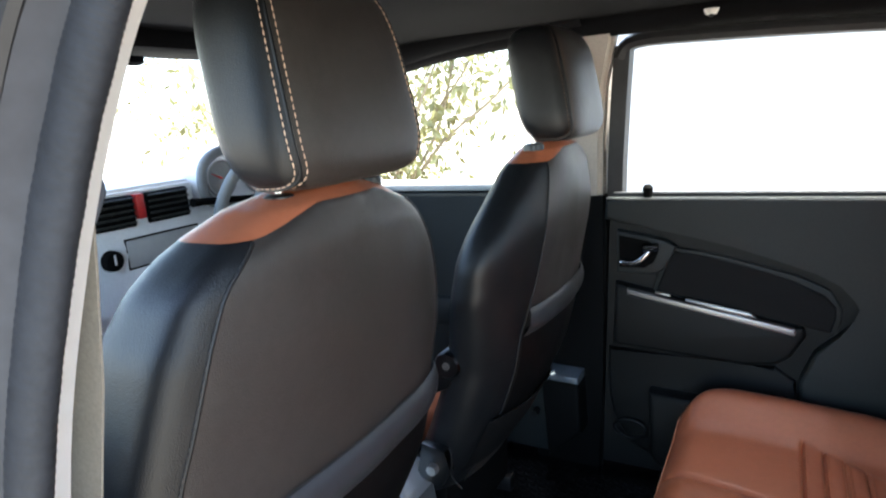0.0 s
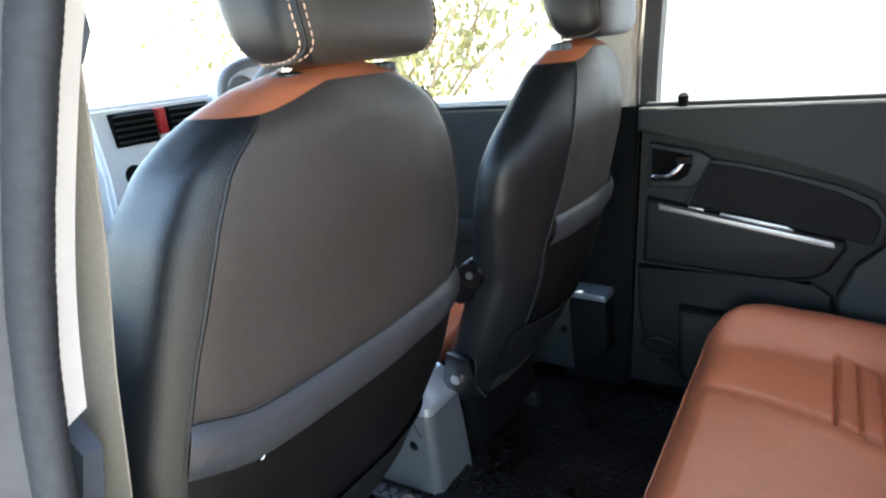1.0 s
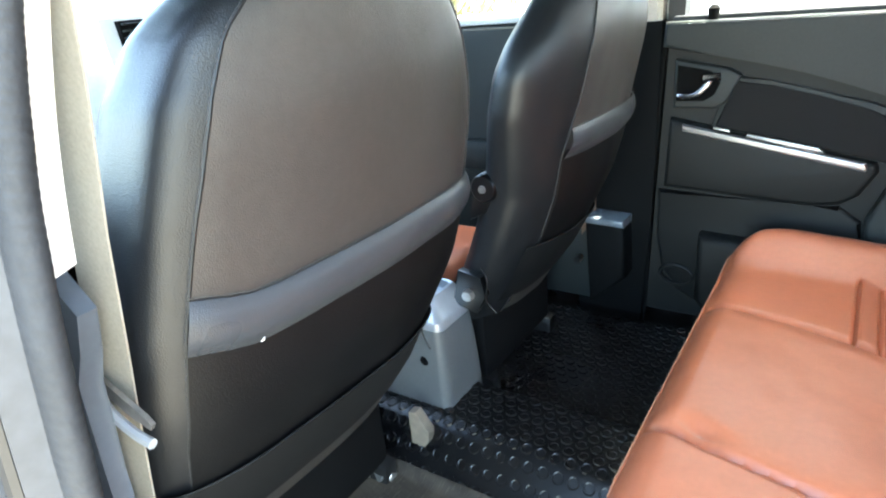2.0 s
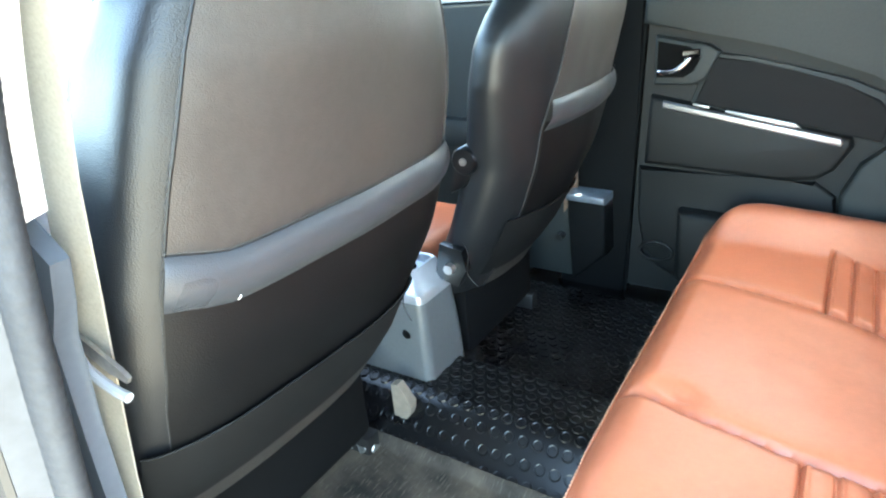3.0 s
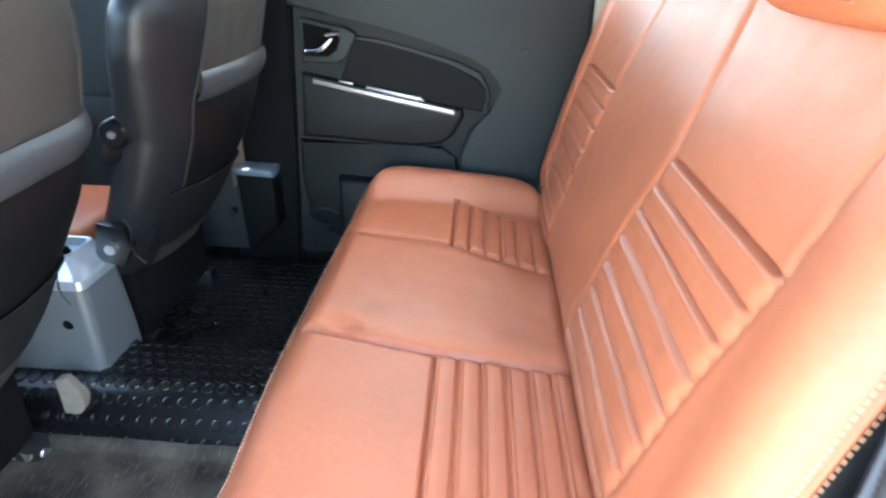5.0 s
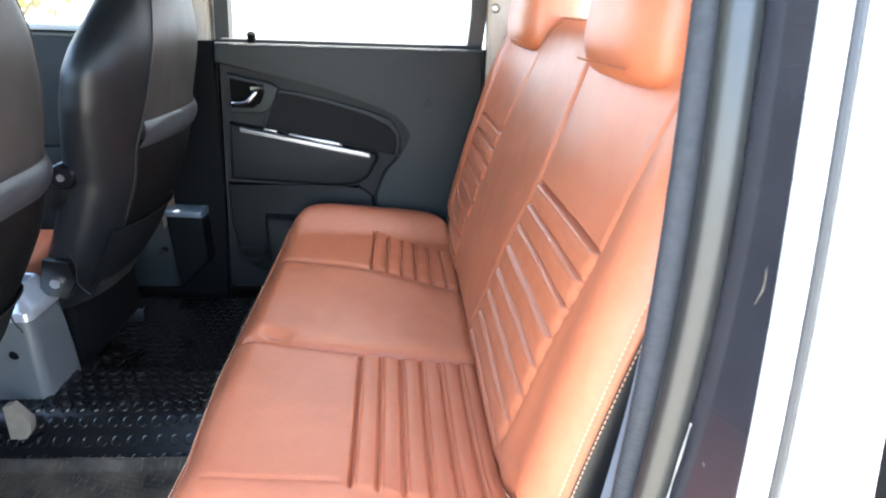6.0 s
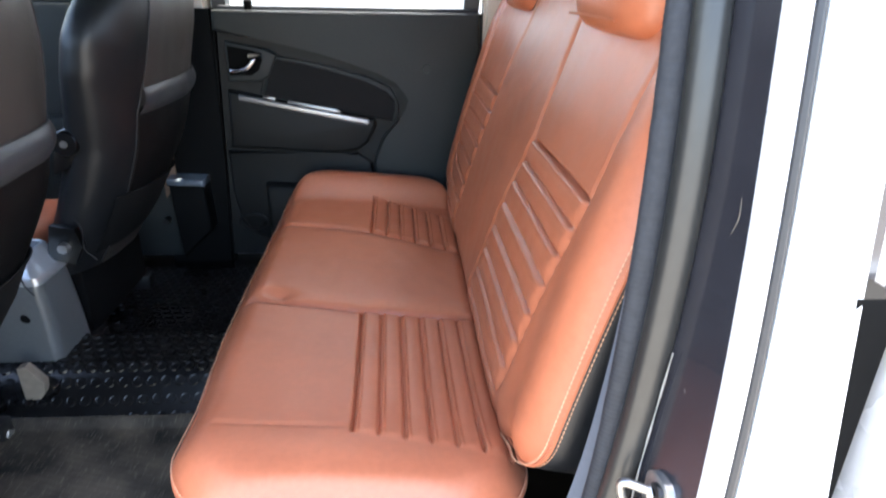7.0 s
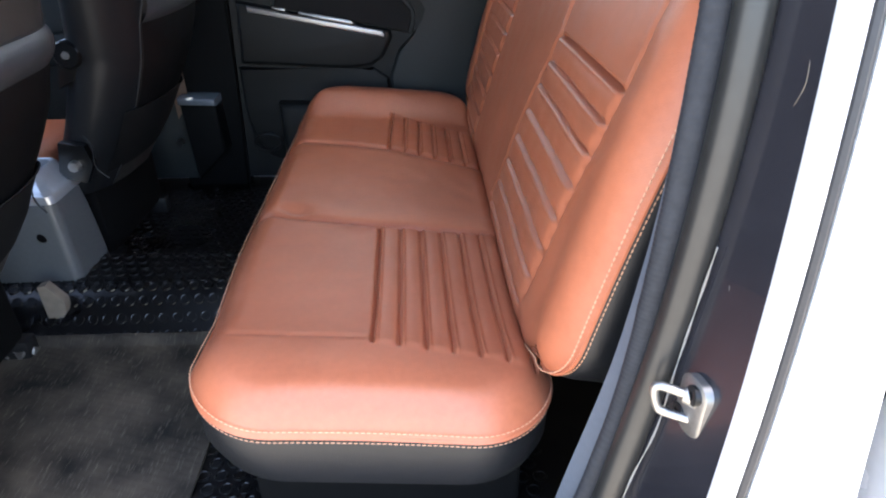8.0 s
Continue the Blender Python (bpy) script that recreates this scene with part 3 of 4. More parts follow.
def cushion_top(u, v):
    hx, hy = (BX1 - BX0) / 2, (BY1 - BY0) / 2
    cx, cy = (BX0 + BX1) / 2, (BY0 + BY1) / 2
    x, y = disc_corner((2 * u - 1) * hx, (2 * v - 1) * hy, hx, hy, BR)
    ex, ey = hx - abs(x), hy - abs(y)
    e = BR - math.hypot(BR - ex, BR - ey) if ex < BR and ey < BR else min(ex, ey)
    X, Y = x + cx, y + cy
    z = 0.868 + 0.010 * math.sin(math.pi * min(1, max(0, (X - BX0) / (BX1 - BX0))))
    z += 0.022 * math.exp(-((Y - BY0 - 0.09) / 0.10) ** 2) + 0.055 * smooth((Y - 1.46) / 0.14)
    z += 0.0025 * noise.noise((X * 7, Y * 7, 3.0)) + 0.0012 * noise.noise((X * 22, Y * 22, 1.0))
    k = max(0.0, 1 - e / 0.06)
    z -= (0.046 + 0.04 * smooth((Y - 1.46) / 0.14)) * k ** 2.4
    sn, sf, ya, yb = near_seam(X), far_seam(X), rib_front(X), rib_end(X)
    z -= 0.011 * groove(Y - sn, 0.008) * min(1, e / 0.03)
    z -= 0.008 * groove(Y - sf, 0.008) * min(1, e / 0.03)
    # the middle seat swells a little behind the near seam, with one pinched fold
    z += 0.006 * smooth((Y - sn) / 0.05) * smooth((sf - Y) / 0.05) * min(1, e / 0.05)
    z -= 0.013 * math.exp(-((X - 0.262) / 0.030) ** 2 - ((Y - sn - 0.028) / 0.018) ** 2)
    if ya < Y < sn - 0.004 or sf + 0.004 < Y < yb:
        f = min(1, min(abs(Y - ya), abs(Y - sn), abs(Y - sf), abs(Y - yb)) / 0.008)
        skew = 0.012 * (0.56 - Y if Y < 1 else 0)
        if X > RIBS[0] + skew - 0.004:
            ph = ((X - RIBS[0] - skew) / 0.0396) % 1.0
            z += f * (0.0028 * math.sin(math.pi * ph) - 0.0055 * groove(min(ph, 1 - ph) * 0.0396, 0.0026) + 0.0030 * groove(ph * 0.0396 - 0.0062, 0.0030))
        z -= 0.005 * f * groove(X - RIBS[0] - skew, 0.0035)
    z -= 0.0026 * groove(Y - 0.408 + 0.03 * (X - 0.3), 0.004) * smooth((X - 0.20) / 0.03) * smooth((0.44 - X) / 0.03)
    z += tilt(X)
    return warp(X, Y), Y, z


bm = bmesh.new()
grid(bm, 350, 260, cushion_top)
part("cushion_top", bm, TAN, bench)


def outline(x0, x1, y0, y1, r, n=8):
    pts = []
    for cx, cy, a in ((x1 - r, y1 - r, 0), (x0 + r, y1 - r, 90), (x0 + r, y0 + r, 180), (x1 - r, y0 + r, 270)):
        for k in range(n + 1):
            t = radians(a + 90 * k / n)
            pts.append((cx + r * math.cos(t), cy + r * math.sin(t)))
    dense = []
    for i, (x, y) in enumerate(pts):
        dense.append((x, y))
        if i % (n + 1) == n:
            u, v = pts[(i + 1) % len(pts)]
            dense += [(x + (u - x) * k / 10, y + (v - y) * k / 10) for k in range(1, 10)]
    return dense


def edge_z(x, y):
    bulge = 0.022 * math.exp(-((y - BY0 - 0.09) / 0.10) ** 2) + 0.015 * smooth((y - 1.46) / 0.14)
    return 0.822 + tilt(x) + bulge + 0.010 * math.sin(math.pi * min(1, max(0, (x - BX0) / (BX1 - BX0))))


bm = bmesh.new()
rings = []
for grow, z in ((-0.012, 0.832), (-0.003, 0.814), (-0.003, 0.77), (-0.012, 0.745), (-0.045, 0.735)):
    rings.append([(warp(x, y), y, z + tilt(x) + (edge_z(x, y) - tilt(x) - 0.822) * smooth((z - 0.745) / 0.06)) for x, y in outline(BX0 - grow, BX1 + grow, BY0 - grow, BY1 + grow, BR, 12)])
loft(bm, rings)
part("cushion_side", bm, BLACK, bench, "black leatherette cushion side")
rim = [(warp(x, y), y, edge_z(x, y)) for x, y in outline(BX0 + 0.002, BX1, BY0 + 0.004, BY1, BR, 14)]
part("piping", T(rim, 0.0036, 8, closed=True), TAN, bench)
st = [(warp(x, y), y, edge_z(x, y) + 0.012) for x, y in outline(BX0 + 0.0015, BX1, BY0 + 0.0015, BY1, BR, 14)]
part("stitching", dashes(st + st[:1], 0.0078, 0.0054, 0.0011), TAN_STITCH, bench)
st = [(warp(x, y), y, edge_z(x, y) - 0.0065) for x, y in outline(BX0 + 0.001, BX1, BY0 + 0.001, BY1, BR, 14)]
part("stitching", dashes(st + st[:1], 0.0075, 0.0052, 0.0009), TAN_STITCH, bench)
part("seat_frame", B(0.24, 0.66, 0.34, 1.58, FLOOR + 0.006, 0.725, r=0.01), DARK, bench, "dark steel frame under the cushion")

LEAN_B = 0.295
BW0, BW1, BH, BC = 0.262, 1.665, 0.64, 0.085


def back_point(y, h, n):
    return (0.672 + LEAN_B * h - n * 0.96, y, 0.872 + h + n * 0.27)


BRIBS = [0.357 - 0.045 * k for k in range(8)]


def panels(h):
    """The edges of the two ribbed panels at a height up the backrest."""
    low, high = max(0.0, 0.36 - h), max(0.0, h - 0.36)
    return ((0.396 + 0.25 * low - 0.12 * high, 0.757 + 0.40 * low + 0.06 * high), (1.215 + 0.22 * low - 0.30 * high, 1.555))




def back_front(u, v):
    hx, hy = BH / 2, (BW1 - BW0) / 2
    x, y = disc_corner((2 * u - 1) * hx, (2 * v - 1) * hy, hx, hy, BC)
    ex, ey = hx - abs(x), hy - abs(y)
    e = BC - math.hypot(BC - ex, BC - ey) if ex < BC and ey < BC else min(ex, ey)
    H, Y = x + hx, y + (BW0 + BW1) / 2
    n = 0.006 + 0.014 * math.sin(math.pi * H / BH)
    k = max(0.0, 1 - e / 0.06)
    n -= 0.024 * k ** 2.4
    end = min(Y - BW0, BW1 - Y)
    n += 0.015 * math.exp(-((end - 0.065) / 0.055) ** 2) * smooth((BH - H) / 0.2 + 0.3)
    n += 0.0025 * noise.noise((H * 7, Y * 7, 8.0)) + 0.001 * noise.noise((H * 22, Y * 22, 5.0))
    (a0, b0), (a1, b1) = panels(H)
    for seam in (b0, a1):
        n -= 0.007 * groove(Y - seam, 0.006) * min(1, e / 0.02)
    for a, b, out in ((a0, b0, a0), (a1, b1, b1)):
        if a < Y < b:
            f = smooth(min(Y - a, b - Y) / 0.022)
            if H < BRIBS[0] + 0.003:
                ph = ((BRIBS[0] - H) / 0.045) % 1.0
                n += f * (0.0040 * math.sin(math.pi * ph) - 0.0060 * groove(min(ph, 1 - ph) * 0.045, 0.0030) + 0.0018 * groove(ph * 0.045 - 0.0068, 0.0036))
            n -= 0.006 * f * groove(H - BRIBS[0], 0.004)
        n -= 0.005 * groove(Y - out, 0.006) * min(1, e / 0.02) * smooth((H - 0.03) / 0.05)
    H -= 0.055 * smooth((end - 0.09) / 0.09) * max(0.0, 1 - H / 0.25)
    return back_point(Y, H, n)


bm = bmesh.new()
grid(bm, 380, 230, back_front)
part("backrest", bm, TAN, bench)


def drop(h, y):
    end = min(y - BW0, BW1 - y)
    return h - 0.055 * smooth((end - 0.09) / 0.09) * max(0.0, 1 - max(0.0, h) / 0.25)


def edge_n(h, y):
    end = min(y - BW0, BW1 - y)
    swell = 0.015 * math.exp(-((end - 0.065) / 0.055) ** 2) * smooth((BH - h) / 0.2 + 0.3)
    return 0.014 * math.sin(math.pi * min(1, max(0, h / BH))) - 0.018 + swell


bm = bmesh.new()
rings = []
for grow, n, k in ((-0.006, 0.004, 1), (0.002, -0.008, 1), (0.003, -0.03, 0.7), (0.0, -0.11, 0), (-0.02, -0.125, 0)):
    rings.append([back_point(y, drop(h, y), n + k * edge_n(h, y)) for h, y in outline(-grow, BH + grow, BW0 - grow, BW1 + grow, BC)])
loft(bm, rings)
part("backrest_shell", bm, BLACK, bench, "black backrest side and rear")
for n, rad in ((0.0095, 0.0014), (-0.0065, 0.0011)):
    st = [back_point(y, drop(h, y), n + edge_n(h, y)) for h, y in outline(-0.001, BH + 0.001, BW0 - 0.001, BW1 + 0.001, BC, 14)]
    part("back_stitching", dashes(st + st[:1], 0.0075, 0.0052, rad), TAN_STITCH, bench)
part("back_piping", T([back_point(y, drop(h, y), edge_n(h, y)) for h, y in outline(-0.001, BH + 0.001, BW0 - 0.001, BW1 + 0.001, BC, 14)], 0.0028, 6, closed=True), TAN, bench)


def headrest_rings(cx, cy, cz, hw, hh, hd, lean, taper=0.12, n=64, m=36):
    """Rings of a padded headrest, from its foot to its top."""
    rings = []
    for j in range(m + 1):
        a = -math.pi / 2 + math.pi * j / m
        t = math.copysign(abs(math.sin(a)) ** 0.52, a)
        s = max(abs(math.cos(a)) ** 0.52, 0.03)
        w = hw * (1 - taper * (t + 1) / 2)
        ring = []
        for k in range(n):
            b = 2 * math.pi * (k + 0.5) / n
            ca, sa = math.cos(b), math.sin(b)
            q = (abs(ca) ** 3.6 + abs(sa) ** 3.6) ** (-1 / 3.6)
            ring.append((cx + lean * t * hh + hd * s * q * ca, cy + w * (0.42 + 0.58 * s) * q * sa * min(1, s * 12), cz + hh * t))
        rings.append(ring)
    return rings


for hy, hw in ((0.572, 0.170), (1.315, 0.155)):
    part("headrest", loft(bmesh.new(), headrest_rings(0.872, hy, 1.575, hw, 0.145, 0.08, 0.12)), TAN, bench)
    part("headrest_seam", T([(0.872 - 0.088, hy - 0.11 + 0.22 * k / 12, 1.455) for k in range(13)], 0.002, 6), TAN, bench)


def patch(rings, rows, cols, grow=0.0, centre=None):
    """Part of the skin of a set of rings: rows lo to hi, columns lo to hi (may run past zero)."""
    bm = bmesh.new()
    n = len(rings[0])
    vs = []
    for j in range(rows[0], rows[1] + 1):
        vs.append([bm.verts.new(rings[j][k % n]) for k in range(cols[0], cols[1] + 1)])
    for a, b in zip(vs, vs[1:]):
        for k in range(len(a) - 1):
            bm.faces.new((a[k], a[k + 1], b[k + 1], b[k]))
    return bm


# ---- front seats ----
def front_seat(cy, dx, inner):
    """inner: +1 or -1, the side towards the tunnel."""
    seat = thing("front_seat", "charcoal and black leatherette front seat with orange yoke", "car seat", (-0.30 + dx, cy, FLOOR), "front seats")
    n, m = 96, 64
    Z0, Z1 = 0.80, 1.592
    depth = [(0.0, 0.075), (0.4, 0.085), (0.8, 0.068), (0.93, 0.052), (0.98, 0.035), (1.0, 0.012)]
    # half widths and seam offsets by height, on the door side and on the tunnel side
    if inner > 0:
        outer_w = [(0.80, 0.325), (1.00, 0.335), (1.15, 0.338), (1.22, 0.333), (1.286, 0.316), (1.34, 0.303), (1.39, 0.288), (1.45, 0.269), (1.507, 0.237), (1.528, 0.212), (1.553, 0.175), (1.575, 0.125), (1.592, 0.07)]
        outer_s = [(0.80, 0.285), (1.07, 0.303), (1.15, 0.300), (1.22, 0.292), (1.286, 0.276), (1.34, 0.262), (1.39, 0.246), (1.45, 0.227), (1.507, 0.200), (1.553, 0.150), (1.575, 0.10), (1.592, 0.05)]
        inner_w = [(0.80, 0.195), (0.90, 0.205), (1.00, 0.208), (1.10, 0.240), (1.20, 0.272), (1.23, 0.277), (1.31, 0.281), (1.387, 0.273), (1.462, 0.247), (1.49, 0.229), (1.522, 0.202), (1.55, 0.165), (1.575, 0.11), (1.592, 0.06)]
        inner_s = [(z, 0.93 * w) for z, w in inner_w]
        sharp_in, lift, deep = 4.2, 0.0, 1.7
    else:
        outer_w = [(0.80, 0.10), (0.90, 0.11), (1.05, 0.14), (1.15, 0.20), (1.20, 0.24), (1.26, 0.268), (1.39, 0.292), (1.45, 0.278), (1.489, 0.255), (1.53, 0.222), (1.56, 0.185), (1.575, 0.14), (1.592, 0.07)]
        outer_s = [(z, 0.93 * w) for z, w in outer_w]
        inner_w = [(0.80, 0.235), (1.00, 0.262), (1.13, 0.270), (1.20, 0.288), (1.30, 0.315), (1.376, 0.315), (1.419, 0.288), (1.488, 0.220), (1.551, 0.145), (1.575, 0.10), (1.592, 0.06)]
        inner_s = [(0.80, 0.16), (1.20, 0.195), (1.30, 0.170), (1.446, 0.141), (1.553, 0.105), (1.575, 0.07), (1.592, 0.04)]
        sharp_in, lift, deep = 2.5, 0.012, 1.2
    C = 11
    a_c = 2 * math.pi * (C + 0.5) / n

    def skin(k, z, grow=0.0):
        """Point k round the backrest at height z, its seams at columns C and n - C - 1."""
        v = (z - Z0) / (Z1 - Z0)
        k = k % n
        sgn = 1 if k < n / 2 else -1
        a = 2 * math.pi * (k + 0.5) / n if sgn > 0 else 2 * math.pi * (n - k - 0.5) / n
        tunnel = sgn * inner > 0
        w = lerp(inner_w if tunnel else outer_w, z)
        p = sharp_in if tunnel else 4.2
        f = (min(0.985, lerp(inner_s if tunnel else outer_s, z) / w)) ** p
        a_s = math.atan((f / (1 - f)) ** (1 / p))
        a = a * a_s / a_c if a <= a_c else a_s + (a - a_c) * (math.pi - a_s) / (math.pi - a_c)
        ca, sa = math.cos(a), math.sin(a)
        q = (abs(ca) ** p + abs(sa) ** p) ** (-1 / p)
        d = lerp(depth, v) + grow
        if ca < 0:
            d *= 1.2 if tunnel else deep
        x = -0.155 + dx + 0.21 * (z - 1.55) + d * q * ca + (0.022 * (1 - (q * sa) ** 2) if ca > 0 else 0)
        y = cy + sgn * (w + grow * 0.5) * q * sa
        x -= 0.55 * max(0.0, 1.2 - z) ** 2
        wob = 0.0025 * noise.noise((y * 9, z * 7, cy)) + 0.0012 * noise.noise((y * 23, z * 19, cy + 4))
        return x + wob, y, z

    def ring_at(v, grow=0.0):
        return [skin(k, Z0 + (Z1 - Z0) * v, grow) for k in range(n)]

    vs = []
    for j in range(m + 1):
        v = j / m
        vs.append(v if v < 0.7 else 0.7 + 0.3 * (1 - max(0.0, 1 - (v - 0.7) / 0.3) ** 1.7))
    rings = [ring_at(v) for v in vs]
    zs = [Z0 + (Z1 - Z0) * v for v in vs]

    def joint(k):
        """Height of the yoke's lower edge at column k: lowest at the side seams."""
        y = skin(k, 1.55)[1]
        d = min(abs(y - skin(C, 1.55)[1]), abs(y - skin(-C - 1, 1.55)[1])) if -C - 1 <= k <= C else 0.0
        return 1.552 + 0.025 * smooth(d / 0.060)

    def sheet(k0, k1, low, high, rows, bm=None):
        bm = bm or bmesh.new()
        cols = range(k0, k1 + 1)
        vv = []
        for j in range(rows + 1):
            f = j / rows
            f = f if f < 0.7 else 0.7 + 0.3 * (1 - max(0.0, 1 - (f - 0.7) / 0.3) ** 1.7)
            vv.append([bm.verts.new(skin(k, low(k) + (high(k) - low(k)) * f)) for k in cols])
        for r0, r1 in zip(vv, vv[1:]):
            for i in range(len(r0) - 1):
                bm.faces.new((r0[i], r0[i + 1], r1[i + 1], r1[i]))
        return bm

    part("back_panel", sheet(-C - 1, C, lambda k: Z0, joint, m), BROWNBLACK, seat, "charcoal leatherette rear panel")
    part("side_gusset", sheet(C, n - C - 1, lambda k: Z0, joint, m), BLACK, seat, "black leatherette sides")
    bm = sheet(-C - 1, C, joint, lambda k: Z1, 14)
    part("yoke", sheet(C, n - C - 1, joint, lambda k: Z1, 14, bm), TAN, seat, "orange leatherette shoulder yoke")
    jg = max(j for j in range(m + 1) if zs[j] <= 1.552)
    for col in (C, n - C - 1):
        line = [Vector(rings[j][col]) for j in range(0, jg + 1)]
        part("seam", T([p + Vector((0.0005, 0, 0)) for p in line], 0.0022, 6), BLACK, seat)
        part("stitching", dashes([p + Vector((0.0015, math.copysign(0.003, p.y - cy), 0)) for p in line], 0.008, 0.005, 0.0007), DARKTHREAD, seat)
    # rear pocket: a bulged panel under a soft lip
    zz = [1.216 - 0.0133 * k for k in range(18)]
    pk = [ring_at((z - Z0) / (Z1 - Z0), 0.006 + 0.004 * math.sin(math.pi * k / 17)) for k, z in enumerate(zz)]
    part("pocket", patch(pk, (0, 17), (-C - 1, C)), POCKET, seat, "black rear pocket panel")

    def lip_rise(k):
        off = (cy - skin(k, 1.22)[1]) * inner
        return lift + (0.020 * smooth((off - 0.210) / 0.10) if inner > 0 else 0)

    lip = []
    for k in range(11):
        bulge = 0.003 + 0.015 * math.sin(math.pi * min(1, 0.08 + k / 11)) ** 0.7
        lip.append([skin(c, 1.186 + 0.059 * k / 10 + lip_rise(c), bulge) for c in range(n)])
    part("pocket_lip", patch(lip, (0, 10), (-C - 1, C)), LIPSHEEN, seat, "glossy black pocket lip, lightened for its highlight")
    part("lip_stitching", dashes([Vector(p) + Vector((0.002, 0, 0.004)) for p in (lip[10][(k) % n] for k in range(-C - 1, C + 1))], 0.007, 0.005, 0.0007), DARKTHREAD, seat)
    # skirt of the cover, hanging under a hem
    sk = [ring_at((z - Z0) / (Z1 - Z0), g) for z, g in ((1.005, 0.014), (0.99, 0.012), (0.92, 0.010), (0.86, 0.004), (0.805, -0.012))]
    part("skirt", patch(sk, (0, 4), (-C - 4, C + 3)), SKIRT, seat, "dull dark fabric skirt of the cover")
    part("hem", T([Vector(sk[0][k % n]) + Vector((0.001, 0, 0)) for k in range(-C - 4, C + 4)], 0.0016, 6), SKIRT, seat)
    if inner > 0:
        col = min((k for k in range(-C, C)), key=lambda k: abs(lip[1][k % n][1] - 0.372))
        p = Vector(lip[0][col % n]) + Vector((0.013, 0, 0.009))
        part("thread_end", T([p + Vector((0.0, -0.002, -0.002)), p + Vector((0.003, 0, 0.0005)), p + Vector((0.002, 0.0025, 0.002))], [0.0006, 0.0011, 0.0006], 6), CREAM, seat, "loose white thread end")
        part("cushion_bolster", B(-0.72, -0.405, cy - 0.28, cy - 0.15, 0.69, 0.86, r=0.03, seg=3), TAN, seat, "worn orange cushion side")
    # headrest, leaning forward on its posts
    hx, hy, hz = (-0.140, 0.618, 1.714) if inner > 0 else (-0.064, 1.322, 1.706)
    hr = headrest_rings(hx, hy, hz, 0.152 if inner > 0 else 0.146, 0.122 if inner > 0 else 0.115, 0.069, -0.18, 0.14)
    hn, hc = len(hr[0]), 8
    head = part("headrest", patch(hr, (0, 36), (-hc - 1, hc)), BROWNBLACK, seat, "charcoal padded headrest")
    part("headrest_side", patch(hr, (0, 36), (hc, hn - hc - 1)), BLACK, head)

    def on_head(row, col, out=0.0):
        j, c = min(35, int(row)), math.floor(col)
        fr, fc = row - j, col - c
        p = Vector(hr[j][c % hn]).lerp(Vector(hr[j][(c + 1) % hn]), fc).lerp(Vector(hr[j + 1][c % hn]).lerp(Vector(hr[j + 1][(c + 1) % hn]), fc), fr)
        return p + (p - Vector((hx, hy, hz))).normalized() * out

    for sgn in (1, -1):
        # the seam runs down the corner, turns and follows the foot of the side
        way = spline([(33, hc, 0), (24, hc, 0), (15, hc, 0), (9.5, hc + 0.1, 0), (6.6, hc + 1.6, 0), (5.2, hc + 4.5, 0), (4.8, hc + 9, 0), (5.2, hc + 14, 0), (8, hc + 19, 0), (14, hc + 21, 0)], 70)
        for off, kind in ((0.0, 0), (0.62, 1), (-0.62, 1)):
            row = []
            for i, p in enumerate(way):
                d = way[min(i + 1, 69)] - way[max(i - 1, 0)]
                d = d.normalized()
                rr, cc = p.x - off * d.y, p.y + off * d.x
                row.append(on_head(rr, cc if sgn > 0 else hn - 1 - cc, 0.0012))
            if kind:
                part("headrest_stitching", dashes(row, 0.0085, 0.0058, 0.0009 if inner > 0 else 0.0007), THREAD if inner > 0 else WEBBROWN, head)
            else:
                part("headrest_piping", T(row, 0.0024, 6), BLACK, head)
    for side in (-0.085, 0.085):
        part("headrest_post", T([(-0.142 + dx, hy + side, 1.53), (-0.142 + dx, hy + side, 1.66)], 0.0065, 12), CHROME, seat)
        part("post_guide", T([(-0.142 + dx, hy + side, 1.574), (-0.142 + dx, hy + side, 1.586), (-0.142 + dx, hy + side, 1.589)], [0.022, 0.021, 0.014], 16), GLOSSBLACK, seat)
    part("seat_cushion", B(-0.76 + dx, (-0.30 if inner > 0 else -0.48) + dx, cy - (0.15 if inner > 0 else 0.19), cy + 0.15, 0.80, 0.93 if inner > 0 else 0.885, r=0.04, seg=4), TAN, seat, "orange leatherette cushion")
    part("seat_base", B(-0.70 + dx, -0.36 + dx, cy - 0.19, cy + 0.19, 0.60, 0.83, r=0.02), DARK, seat)
    for s in (-0.17, 0.17):
        part("rail", B(-0.72 + dx, -0.345 + dx, cy + s - 0.02, cy + s + 0.02, FLOOR + 0.006, 0.61, r=0.006), DARKSTEEL, seat)
    # recliner bracket with its bolt
    yi = cy + inner * (0.235 if inner > 0 else 0.272)
    br = part("recliner", P([(-0.38 + dx, 0.87), (-0.32 + dx, 0.855), (-0.295 + dx, 0.90), (-0.305 + dx, 0.945), (-0.36 + dx, 0.955)], 1, yi - 0.01, yi + 0.012, 0.003), GLOSSBLACK, seat)
    part("bolt", T([(-0.335 + dx, yi + inner * 0.008, 0.90), (-0.335 + dx, yi + inner * 0.024, 0.90)], [0.015, 0.012], 8), STEEL, br)
    part("spring_hook", T(spline([(-0.30 + dx, yi + inner * 0.01, 0.97), (-0.28 + dx, yi + inner * 0.02, 0.95), (-0.285 + dx, yi + inner * 0.02, 0.90), (-0.265 + dx, yi + inner * 0.015, 0.87)], 12), 0.0017, 8), DARKSTEEL, br)
    return seat


seat_near = front_seat(0.605, 0.0, 1)
seat_far = front_seat(1.325, 0.050, -1)
cap = thing("armrest_pivot", "round black pivot cover with a screw on the seat side", "pivot cover", (-0.27, 1.08, 1.12))
